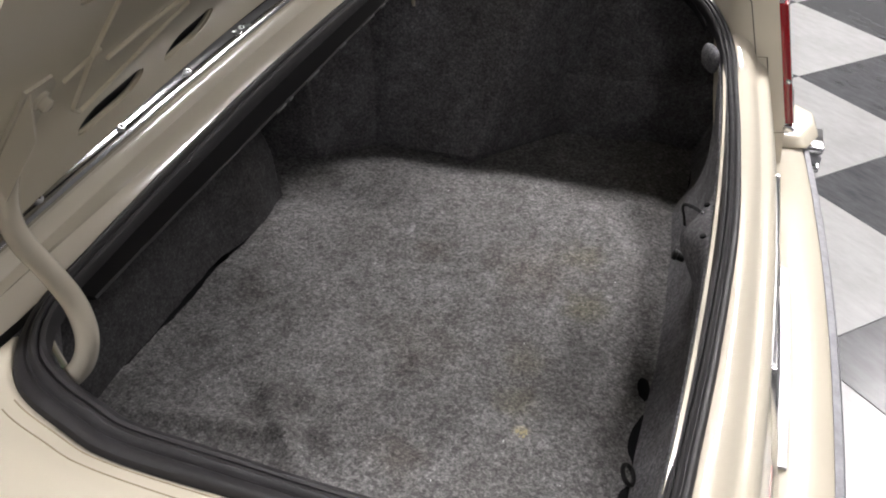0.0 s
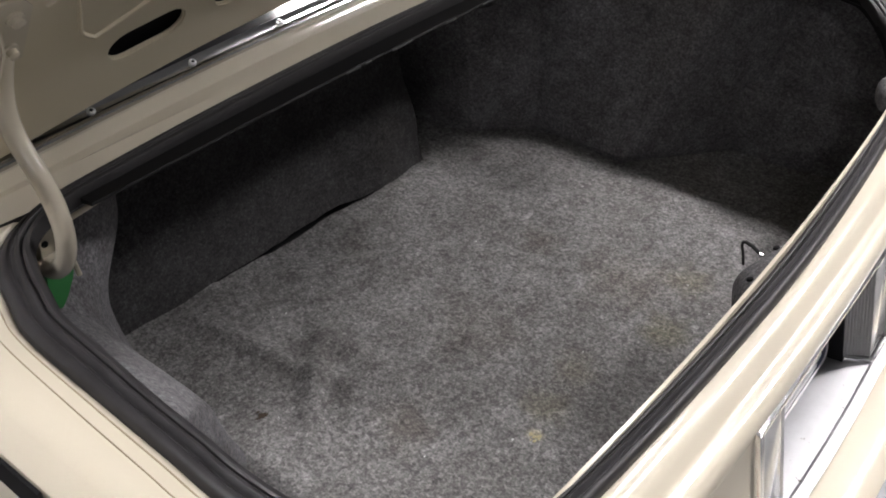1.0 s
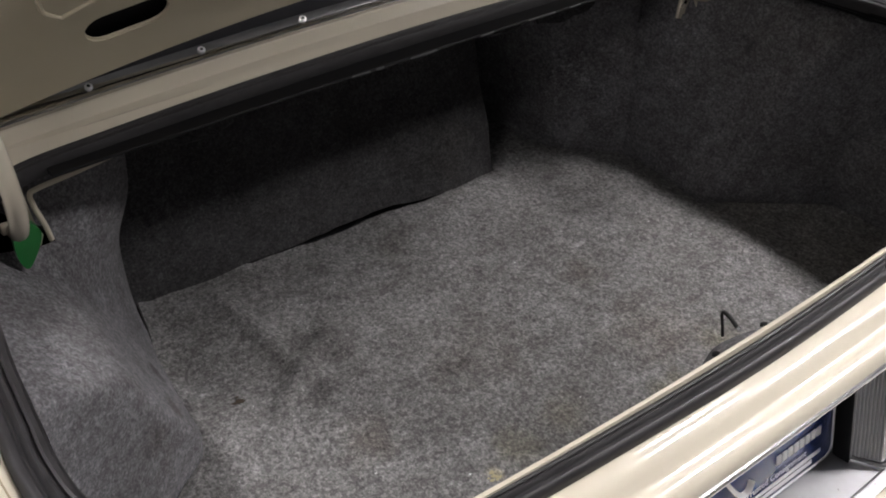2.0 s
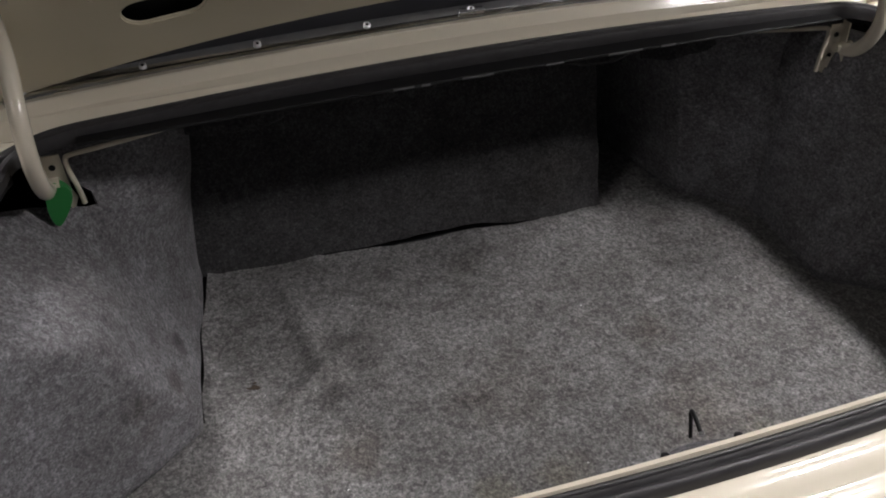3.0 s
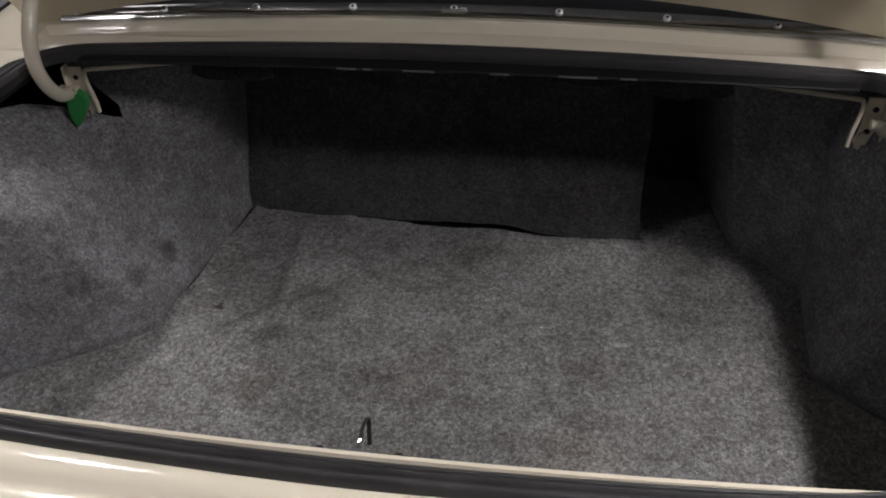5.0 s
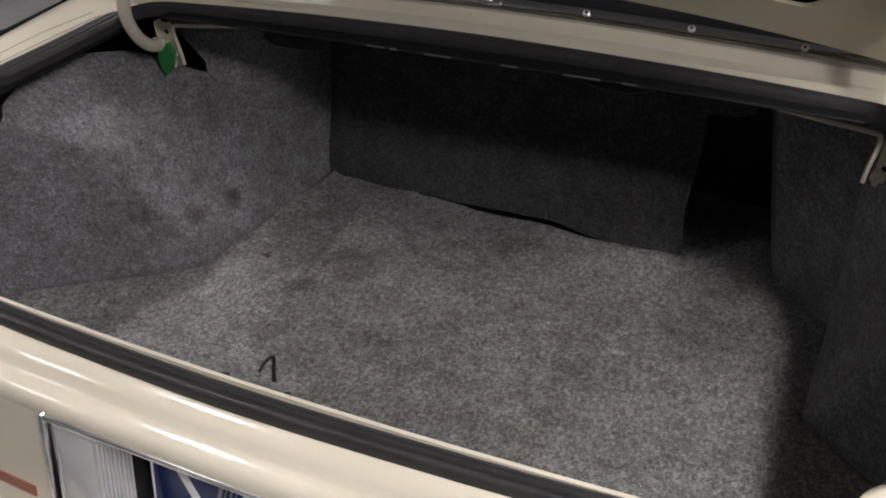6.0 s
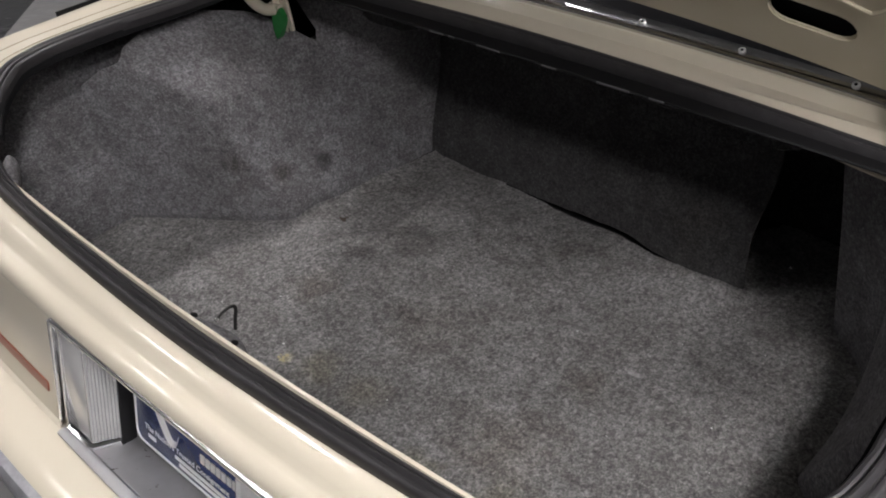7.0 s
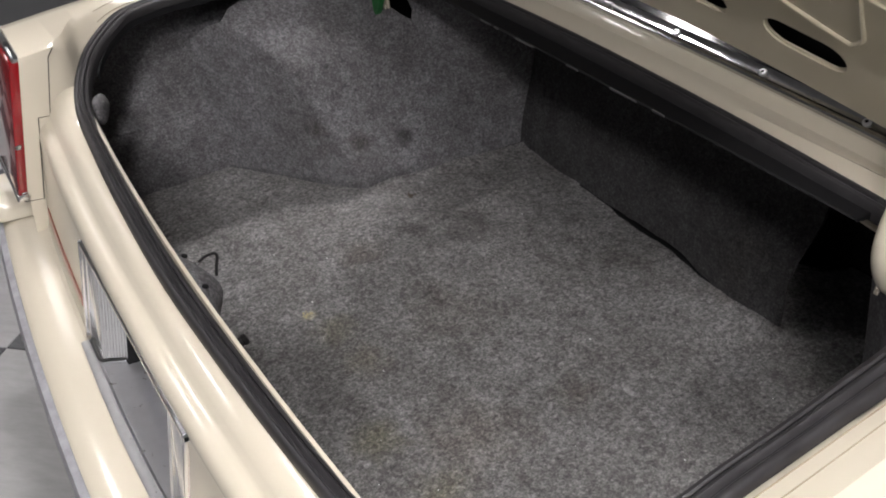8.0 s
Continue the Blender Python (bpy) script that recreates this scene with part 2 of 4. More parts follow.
def tube(points, r, sides=10, bm=None, flat=1.0):
    """A rod along the points; flat squeezes it along its second axis."""
    pts = [Vector(p) for p in points]
    sections, side = [], None
    for i, p in enumerate(pts):
        way = (pts[min(i + 1, len(pts) - 1)] - pts[max(i - 1, 0)]).normalized()
        if side is None:
            side = way.orthogonal().normalized()
        side = (side - side.dot(way) * way).normalized()
        up = way.cross(side)
        sections.append([p + r * (math.cos(a) * side + flat * math.sin(a) * up) for a in (2 * math.pi * k / sides for k in range(sides))])
    return loft(sections, bm, True, True)


def box(x0, x1, y0, y1, z0, z1, bevel=0.0, bm=None):
    fresh = bm is None
    bm = bm or bmesh.new()
    m = Matrix.Translation(((x0 + x1) / 2, (y0 + y1) / 2, (z0 + z1) / 2)) @ Matrix.Diagonal((x1 - x0, y1 - y0, z1 - z0, 1))
    bmesh.ops.create_cube(bm, size=1, matrix=m)
    if bevel and fresh:
        bmesh.ops.bevel(bm, geom=list(bm.edges), offset=bevel, segments=2, affect="EDGES", profile=0.5)
    return bm


def disc_stack(steps, at, axis, sides=16):
    """A turned piece: (height, radius) steps along an axis."""
    axis = Vector(axis).normalized()
    side = axis.orthogonal().normalized()
    up = axis.cross(side)
    return loft([[Vector(at) + h * axis + r * (math.cos(a) * side + math.sin(a) * up) for a in (2 * math.pi * k / sides for k in range(sides))]
                 for h, r in steps], None, True, True)


def ease(a, b, x):
    s = min(1.0, max(0.0, (x - a) / (b - a)))
    return s * s * (3 - 2 * s)


def wobble(x, y, scale, amount, seed=0.0):
    return amount * noise.noise(Vector((x * scale + seed, y * scale - seed, seed * 1.7)))


def pick(table, x):
    """Straight-line reading of a table of (x, value)."""
    if x <= table[0][0]:
        return table[0][1]
    for (a, va), (b, vb) in zip(table[:-1], table[1:]):
        if x <= b:
            return va + (vb - va) * (x - a) / (b - a)
    return table[-1][1]


def extrude_outline(points, depth, bm=None):
    """A prism: a flat outline pushed by the vector depth."""
    bm = bm or bmesh.new()
    a = [bm.verts.new(p) for p in points]
    b = [bm.verts.new(Vector(p) + Vector(depth)) for p in points]
    bm.faces.new(a)
    bm.faces.new(list(reversed(b)))
    for k in range(len(a)):
        bm.faces.new((a[k], a[(k + 1) % len(a)], b[(k + 1) % len(a)], b[k]))
    return bm


# ---- the hall ----
floor_bed = tagged(part("floor", box(-9, 9, -8, 9, -0.12, -0.004), GROUT, smooth=False), "showroom floor of large light and dark vinyl tiles", "floor", kind="structure")
for wall_name, b in (("wall_north", (-9, 9, 9, 9.15)), ("wall_south", (-9, 9, -8.15, -8)), ("wall_east", (9, 9.15, -8, 9)), ("wall_west", (-9.15, -9, -8, 9))):
    tagged(part(wall_name, box(b[0], b[1], b[2], b[3], -0.12, CEILING + 0.1), WALL, smooth=False), "plain grey painted showroom wall", "wall", kind="structure")
tagged(part("ceiling", box(-9.15, 9.15, -8.15, 9.15, CEILING + 0.1, CEILING + 0.2), CEIL, smooth=False), "plain grey showroom ceiling", "ceiling", kind="structure")

for px, py, hx, hy, power in PANELS:
    lamp = thing("unseen_ceiling_light", "unseen white ceiling light with a glowing diffuser panel", "ceiling light", (px, py, CEILING + 0.1), "ceiling lights")
    part("frame", box(-hx - 0.04, hx + 0.04, -hy - 0.04, hy + 0.04, -0.06, -0.001, 0.006), LAMP_METAL, lamp)
    part("diffuser", box(-hx, hx, -hy, hy, -0.075, -0.061, 0.004), plain_material("glowing diffuser", (0.8, 0.8, 0.8), 0.5, 0.0, power), lamp)


# ---- the car ----
car = thing("car", "cream sedan with its boot lid raised, standing on tiles", "car")


def bend(x):
    """How far the tail swings forward away from its middle."""
    return 0.05 * x * x


# The rim of the boot opening, from the front middle round the left to the rear middle: the line of the weatherstrip's outer foot.
HALF_RIM = [(0.0, 0.205, 0.926), (-0.30, 0.203, 0.922), (-0.55, 0.198, 0.914), (-0.69, 0.190, 0.906), (-0.772, 0.146, 0.891), (-0.808, 0.060, 0.879),
            (-0.821, 0.000, 0.875), (-0.829, -0.130, 0.877), (-0.834, -0.250, 0.876), (-0.836, -0.320, 0.871), (-0.824, -0.390, 0.860), (-0.776, -0.464, 0.830), (-0.716, -0.512, 0.792), (-0.640, -0.538, 0.762),
            (-0.520, -0.549, 0.749), (-0.300, -0.563, 0.748)]


def flare(y):
    """How much further out the right side of the opening lies than the left."""
    return 0.009 * ease(0.12, 0.03, y) * ease(-0.46, -0.36, y)


RIM = smooth_path(HALF_RIM + [(0.0, -0.572, 0.750)] + [(-x + (flare(y) if x < -0.7 else 0.0), y, z) for x, y, z in reversed(HALF_RIM[1:])], 12, True)


def rim_frame(i):
    n = len(RIM)
    way = (RIM[(i + 1) % n] - RIM[i - 1]).normalized()
    out = way.cross(Vector((0, 0, 1))).normalized()
    if out.dot(RIM[i] - Vector((0, -0.15, RIM[i].z))) < 0:
        out = -out
    return RIM[i], out


def ring(profile):
    """Sweeps a closed profile of (outwards, up) round the rim."""
    sections = []
    for i in range(len(RIM)):
        p, out = rim_frame(i)
        w = 1.0 - 0.32 * ease(-0.42, -0.52, p.y) - 0.26 * ease(0.13, 0.19, p.y)
        w -= 0.12 * ease(-0.02, -0.20, p.y) * ease(-0.52, -0.42, p.y) + (12.0 * flare(p.y) if p.x > 0.7 else 0.0)
        sunk = 0.011 * ease(0.13, 0.19, p.y)
        sections.append([p + out * a * w + Vector((0, 0, b - sunk * max(0.0, 1 + a / 0.024))) for a, b in profile])
    return loft(sections + sections[:1], None, True)


def rim_at(y, right=-1):
    """x (positive) and z of the rim's side at a given y."""
    side = [p for p in RIM if p.x < -0.60]
    near = sorted(side, key=lambda p: abs(p.y - y))[:2]
    (a, b) = near
    s = 0.0 if abs(b.y - a.y) < 1e-6 else (y - a.y) / (b.y - a.y)
    s = min(1.0, max(0.0, s))
    return -(a.x + (b.x - a.x) * s) + (flare(y) if right > 0 else 0.0), a.z + (b.z - a.z) * s


SEAL = [(0, -0.012), (0, 0), (-0.002, 0.0062), (-0.006, 0.0092), (-0.011, 0.0100), (-0.0150, 0.0090), (-0.0178, 0.0058), (-0.0200, 0.0056), (-0.0225, 0.0092), (-0.0265, 0.0112), (-0.0305, 0.0102),
        (-0.0325, 0.0078), (-0.0332, 0.0030), (-0.0342, 0.0030), (-0.0350, 0.0078), (-0.0385, 0.0092), (-0.0440, 0.0070), (-0.048, 0.001), (-0.047, -0.014), (-0.02, -0.018)]
part("weatherstrip", ring(SEAL), RUBBER, car, "worn black rubber weatherstrip with two grooves")
flange = [rim_frame(i) for i in range(len(RIM)) if RIM[i].x < -0.60 and -0.50 < RIM[i].y < 0.16]
for s in (-1, 1):
    part("rim_flange", loft([[Vector((s * (1.6 * flare(q.y) if s > 0 else 0.0) - s * q.x, q.y, q.z)) for q in (p + o * -0.040 + Vector((0, 0, -0.010)), p + o * -0.043 + Vector((0, 0, -0.010)), p + o * -0.043 + Vector((0, 0, -0.024)), p + o * -0.040 + Vector((0, 0, -0.024)))] for p, o in flange], None, True, True), BLACK, car)


# Cream lip that shows inside the weatherstrip along the tail.
def lip_section(x):
    y = -0.531 + 0.055 * x * x
    z = 0.7585 + 0.010 * ease(0.58, 0.68, abs(x))
    return [(x, y - 0.008, z - 0.008), (x, y - 0.0062, z + 0.0002), (x, y - 0.0012, z + 0.0008), (x, y, z - 0.002), (x, y - 0.002, z - 0.020)]


part("inner_lip", loft([lip_section(-0.615 + 1.25 * k / 60) for k in range(61)]), CREAM, car)

# Tail panel under the rim: rolls down, has a soft crease, then drops to the lamp surround.
TAIL = [(-0.540, 0.736), (-0.562, 0.7415), (-0.578, 0.7412), (-0.590, 0.7372), (-0.599, 0.7300), (-0.6055, 0.7222), (-0.6105, 0.7190), (-0.618, 0.7182), (-0.628, 0.7158), (-0.6355, 0.7085), (-0.6400, 0.6975), (-0.640, 0.690)]


def tail_section(x, profile, rise=True):
    lift = 0.055 * ease(0.575, 0.72, abs(x)) if rise else 0.0
    n = len(profile)
    return [(x, y + bend(x), z + lift * (1 - k / (n - 1)) ** 1.5) for k, (y, z) in enumerate(profile)]


part("tail_panel", loft([tail_section(-0.702 + 1.404 * k / 70, TAIL) for k in range(71)]), CREAM, car)
WALL_UNDER = [(-0.640, 0.690), (-0.6425, 0.680), (-0.660, 0.60), (-0.673, 0.54), (-0.679, 0.512), (-0.684, 0.500), (-0.692, 0.497)]
for a, b in ((-0.702, -0.272), (0.276, 0.702)):
    part("tail_lower_panel", loft([tail_section(a + (b - a) * k / 24, WALL_UNDER, False) for k in range(25)]), CREAM, car)


# Quarter panels with their fins.
def fin_end(z):
    """y of the fin's sloping rear edge at a height."""
    return -0.598 - 0.255 * max(0.0, 0.885 - z)


def quarter_section(y, side):
    fin = ease(-0.470, -0.545, y)
    x, z = rim_at(max(y, -0.51), side)
    deck = 0.8985 + 0.02 * min(y, 0.3) - 0.012 * ease(-0.40, -0.68, y)
    if y > 0.185:
        x, z = 0.765, 0.902
    z0, z1 = z - 0.012, min(z + 0.002, deck)
    step = max(0.0, deck - 0.004 - z1)
    pts = [(x - 0.004, z0 - 0.010), (x + 0.001, z1 - 0.003), (x + 0.008, z1 + 0.22 * step), (x + 0.0105, z1 + 0.30 * step), (x + 0.022, z1 + 0.66 * step), (x + 0.028, z1 + 0.82 * step), (x + 0.045, deck - 0.002)]
    flat = [(0.704, 0.49), (0.704, 0.60), (0.704, 0.70), (0.704, 0.80), (0.704, deck - 0.016), (0.708, deck - 0.006), (0.720, deck)]
    pts = [(p[0] + (q[0] - p[0]) * fin, p[1] + (q[1] - p[1]) * fin) for p, q in zip(pts, flat)]
    tail = 0.012 * ease(-0.55, -0.69, y)
    pts += [(max(0.868, x + 0.058), deck + 0.002), (0.905, deck - 0.002), (0.930 - tail, deck - 0.016), (0.942 - tail, deck - 0.050), (0.952 - tail, 0.74), (0.955 - tail, 0.62), (0.945 - tail, 0.48), (0.925 - tail, 0.36), (0.90, 0.26)]
    return [(side * a, max(y, fin_end(max(b, 0.55))), b) for a, b in pts]


QUARTER_Y = [1.0, 0.8, 0.6, 0.45, 0.32, 0.22, 0.19] + [0.183 - 0.0085 * k for k in range(15)] + [0.05 - 0.02 * k for k in range(18)] + [-0.31 - 0.0075 * k for k in range(38)] + [-0.60, -0.62, -0.64, -0.665, -0.680, -0.688]
for side in (-1, 1):
    sections = [quarter_section(y, side) for y in QUARTER_Y]
    bm = loft(sections)
    bm.verts.ensure_lookup_table()
    n = len(sections[0])
    bm.faces.new(bm.verts[-n:])
    bmesh.ops.remove_doubles(bm, verts=list(bm.verts), dist=0.0004)
    part("quarter_panel", bm, CREAM, car)
    # sealer line, and a tan bead painting the shade line of the pressed crease
    beside = [quarter_section(0.13 - 0.01 * k, side) for k in range(56)]
    part("sealer_line", tube([q[3] for q in beside], 0.0011, 6), SEALER, car)
    part("crease_shade_line", tube([q[5] for q in beside], 0.0009, 6), SEALER, car)
    # tail lamp on the sloping end of the fin

    def slab(x0, x1, z0, z1, d0, d1):
        x0, x1 = sorted((side * x0, side * x1))
        pts = []
        for z in (z0, z1):
            pts.append([(x0, fin_end(z) - d0, z), (x1, fin_end(z) - d0, z), (x1, fin_end(z) - d1, z), (x0, fin_end(z) - d1, z)])
        bm = loft(pts, None, True, True)
        bmesh.ops.bevel(bm, geom=list(bm.edges), offset=0.004, segments=2, affect="EDGES", profile=0.5)
        return bm
    lamp = part("tail_lamp", slab(0.709, 0.924, 0.583, 0.872, -0.010, 0.012), CHROME, car, "tall red tail lamp in a thin chrome frame")
    part("lens", slab(0.7055, 0.918, 0.592, 0.864, -0.004, 0.019), RED_LENS, lamp, "deep red lens")
    part("lamp_trim", slab(0.704, 0.930, 0.574, 0.5905, -0.010, 0.020), CHROME, lamp)
    part("lamp_badge", slab(0.7025, 0.7065, 0.69, 0.70, 0.006, 0.018), CHROME, lamp)

# Bumper: painted top, grey rubber face strip, raised end caps.
BUMPER = [(-0.600, 0.484), (-0.660, 0.494), (-0.700, 0.496), (-0.742, 0.491), (-0.766, 0.484), (-0.778, 0.472), (-0.781, 0.450), (-0.778, 0.380), (-0.760, 0.330), (-0.70, 0.300), (-0.62, 0.300)]


def bumper_section(x):
    wrap = 0.10 * ease(0.90, 0.975, abs(x)) ** 2
    return [(x, min(y + 0.055 * x * x + wrap * (1 if y < -0.7 else 0.4), -0.40), z) for y, z in BUMPER]


bumper = part("bumper", loft([bumper_section(-0.975 + 1.95 * k / 90) for k in range(91)]), CREAM, car, "cream bumper with a grey rubber strip")
STRIP = [(-0.776, 0.478), (-0.789, 0.474), (-0.795, 0.462), (-0.795, 0.425), (-0.789, 0.413), (-0.776, 0.410)]
part("rubber_strip", loft([[(x, y + 0.055 * x * x, z) for y, z in STRIP] for x in (-0.90 + 1.80 * k / 60 for k in range(61))], None, True, True), GREY_RUBBER, bumper)
for s in (-1, 1):
    cap = [(0.770, -0.66, 0.497), (0.955, -0.64, 0.497), (0.965, -0.72, 0.497), (0.940, -0.768, 0.492), (0.880, -0.775, 0.486), (0.800, -0.745, 0.490)]
    top = [(0.790, -0.66, 0.528), (0.945, -0.64, 0.535), (0.952, -0.71, 0.535), (0.930, -0.750, 0.528), (0.882, -0.755, 0.520), (0.812, -0.725, 0.512)]
    bm = loft([[(s * a, b, c) for a, b, c in cap], [(s * a, b, c) for a, b, c in top]], None, True, True)
    bmesh.ops.bevel(bm, geom=list(bm.edges), offset=0.008, segments=3, affect="EDGES", profile=0.5)
    part("end_cap", bm, CREAM, bumper)
    for k in range(3):
        part("end_rib", box(min(s * 0.86, s * 0.968), max(s * 0.86, s * 0.968), -0.790, -0.66, 0.470 - 0.026 * k - 0.018, 0.470 - 0.026 * k, 0.004), GREY_RUBBER if k % 2 else CHROME, bumper)

# Plate recess with the backup lamps at its ends.
recess = part("plate_recess", extrude_outline([(-0.268, -0.574, 0.690), (0.272, -0.574, 0.690), (0.272, -0.574, 0.484), (-0.268, -0.574, 0.484)], (0, 0.004, 0)), BLACK, car)
part("recess_shelf", grid(lambda u, v: (-0.262 + 0.528 * u, -0.574 - 0.120 * v - 0.006 * math.sin(math.pi * u), 0.4895 + 0.011 * ease(0.0, 0.6, v) + wobble(u * 4, v, 1.3, 0.0008)), 30, 8), SHELF, recess, "dull pitted steel shelf")
part("shelf_lip", loft([[(x, y - 0.006 * math.sin(math.pi * (x + 0.262) / 0.528), z) for y, z in ((-0.676, 0.5005), (-0.680, 0.5045), (-0.692, 0.5050), (-0.697, 0.5030), (-0.697, 0.4985), (-0.680, 0.4985))] for x in (-0.262 + 0.528 * k / 24 for k in range(25))], None, True, True), STEEL, recess, "pitted steel lip of the shelf")
part("recess_roof", box(-0.262, 0.268, -0.634, -0.574, 0.684, 0.688), BLACK, recess, smooth=False)
surround = part("chrome_surround", loft([[(x, y, z) for y, z in ((-0.636, 0.6870), (-0.643, 0.6880), (-0.6440, 0.692), (-0.6425, 0.6965), (-0.636, 0.6965))] for x in (-0.275 + 0.554 * k / 20 for k in range(21))], None, True, True), CHROME, car)


def sill(z):
    """y of the sloping tail face at a height."""
    return -0.637 - 0.2125 * (0.690 - z)


def upright(x0, x1, z0, z1, d0, d1, bevel=0.0015):
    """A bar that follows the slope of the tail, from d0 to d1 behind its face."""
    bm = loft([[(x0, sill(z) - d0, z), (x1, sill(z) - d0, z), (x1, sill(z) - d1, z), (x0, sill(z) - d1, z)] for z in (z0, z1)], None, True, True)
    bmesh.ops.bevel(bm, geom=list(bm.edges), offset=bevel, segments=2, affect="EDGES", profile=0.5)
    return bm


for xa in (-0.276, 0.272):
    part("side_bar", upright(xa, xa + 0.007, 0.498, 0.697, -0.02, 0.008), CHROME, surround)


def backup_lamp(s):
    """A smooth rear face that slopes with the tail, and a ribbed face towards the plate."""
    c = 0.004
    x0, x1, x2 = c + s * 0.258, c + s * 0.190, c + s * 0.164
    lamp = part("backup_lamp", upright(min(c + s * 0.264, x1), max(c + s * 0.264, x1), 0.4985, 0.687, -0.044, -0.038, 0.0005), BLACK, car, "clear ribbed backup lamp in a chrome frame")
    part("rear_pane", upright(min(x0, x1), max(x0, x1), 0.512, 0.678, -0.010, 0.000, 0.002), LENS, lamp, "smooth clear pane")
    sections = []
    for z in (0.514, 0.677):
        a, b = Vector((x1, sill(z) - 0.001, z)), Vector((x2, sill(z) + 0.037, z))
        away = Vector((-(b - a).y, (b - a).x, 0)).normalized()
        if away.x * s > 0:
            away = -away
        line = [a]
        for k in range(9):
            for f, d in ((0.15, 0.0022), (0.5, 0.0036), (0.85, 0.0022), (1.0, 0.0)):
                line.append(a + (b - a) * ((k + f) / 9) + away * d)
        line += [Vector((x0, sill(z) + 0.037, z)), Vector((x0, sill(z) + 0.012, z))]
        sections.append(line)
    part("ribbed_lens", loft(sections, None, True, True), LENS, lamp, "clear lens with upright ribs", smooth=False)
    foot = [Vector((x0, sill(0.505) - 0.002, 0.505)), Vector((x1 + s * 0.004, sill(0.505) - 0.003, 0.505)), Vector((x1 - s * 0.003, sill(0.505) + 0.001, 0.505)), Vector((x2, sill(0.507) + 0.036, 0.507))]
    part("chrome_foot", tube(foot, 0.0058, 8), CHROME, lamp)
    part("chrome_edge", upright(min(x0, x0 + s * 0.006), max(x0, x0 + s * 0.006), 0.503, 0.69, -0.008, 0.004), CHROME, lamp)
    part("dark_gap", upright(min(x0 + s * 0.006, x0 + s * 0.0125), max(x0 + s * 0.006, x0 + s * 0.0125), 0.503, 0.69, -0.014, -0.006, 0.0005), BLACK, lamp)
    part("head_bar", upright(min(x0, x1), max(x0, x1), 0.678, 0.688, -0.010, -0.002, 0.001), BLACK, lamp)
    part("dark_edge", upright(min(x2 - s * 0.004, x2), max(x2 - s * 0.004, x2), 0.497, 0.686, -0.062, -0.036, 0.0005), BLACK, lamp)


backup_lamp(-1)
backup_lamp(1)

# The dealer plate.
PLATE_AT = Matrix.Translation((-0.003, 0.034 - 0.615, 0.660 - 0.010)) @ Matrix.Rotation(radians(-12), 4, "X") @ Matrix.Translation((0, 0.615, -0.660))
plate = part("dealer_plate", box(-0.146, 0.160, -0.6195, -0.6165, 0.512, 0.664, 0.001), BLUE, car, "blue dealer plate with a white border and white print")
plate.matrix_basis = PLATE_AT


def rounded(x0, x1, z0, z1, r, y, n=6):
    pts = []
    for cx, cz, a0 in ((x1 - r, z1 - r, 0), (x0 + r, z1 - r, 90), (x0 + r, z0 + r, 180), (x1 - r, z0 + r, 270)):
        pts += [(cx + r * math.cos(radians(a0 + 90 * k / n)), y, cz + r * math.sin(radians(a0 + 90 * k / n))) for k in range(n + 1)]
    return pts


edge = rounded(-0.145, 0.159, 0.513, 0.663, 0.018, -0.6205)
part("plate_border", tube(edge + edge[:1], 0.0018, 6), WHITE, plate)
swoosh = smooth_path([(-0.112, -0.6212, 0.655), (-0.085, -0.6212, 0.612), (-0.060, -0.6212, 0.574), (-0.047, -0.6212, 0.560), (-0.034, -0.6212, 0.562), (-0.028, -0.6212, 0.575)], 6)
part("plate_swoosh", tube(swoosh, 0.0062, 8, None, 0.16), WHITE, plate)
script = []
for k in range(10):
    x, big = -0.030 + 0.0165 * k, 1.5 if k in (0, 1, 6) else 1.0
    script += [(x, -0.6212, 0.600), (x + 0.008, -0.6212, 0.600 + 0.019 * big), (x + 0.0135, -0.6212, 0.600 + 0.014 * big), (x + 0.009, -0.6212, 0.603)]
part("plate_script", tube(smooth_path(script, 4), 0.0030, 6, None, 0.25), GREY_PRINT, plate)
for k in range(8):
    part("plate_word", box(0.028 + 0.0128 * k, 0.0375 + 0.0128 * k, -0.6222, -0.6205, 0.566, 0.581), WHITE, plate, smooth=False)


def lettering(text, size, x, z, material, parent, y=-0.6212):
    cu = bpy.data.curves.new("lettering", "FONT")
    cu.body, cu.size, cu.extrude = text, size, 0.0003
    cu.materials.append(material)
    ob = new("lettering", cu)
    ob.matrix_world = Matrix.Translation((x, y, z)) @ Euler((radians(90), 0, 0)).to_matrix().to_4x4()
    ob.parent = parent
    return ob


lettering("The Nation's Trusted Consignment", 0.0150, -0.120, 0.5440, WHITE, plate)
for x0, x1, z in ((-0.112, -0.092, 0.5300), (-0.040, 0.130, 0.5315), (-0.030, 0.110, 0.5215)):
    part("plate_line", box(x0, x1, -0.6214, -0.6203, z, z + 0.0065), WHITE, plate, smooth=False)

# Dull red reflector strips on the tail.
for s in (-1, 1):
    part("reflector", loft([[(s * x, y + bend(x), z) for y, z in ((-0.664, 0.558), (-0.6715, 0.557), (-0.6755, 0.541), (-0.668, 0.540))] for x in (0.316 + 0.364 * k / 12 for k in range(13))], None, True, True), REFLECTOR, car, "narrow dull red reflector strip")

# Cowl in front of the opening: cream band, bright moulding on screws, dark rear glass behind.


def arch(x):
    return -0.0185 * (x / 0.53) ** 2, 0.0135 * (x / 0.53) ** 2


def cowl_section(x, profile):
    dz, dy = arch(x)
    return [(x, y + dy * 0.7, z + dz * (0.45 if y < 0.222 else 1.0)) for y, z in profile]


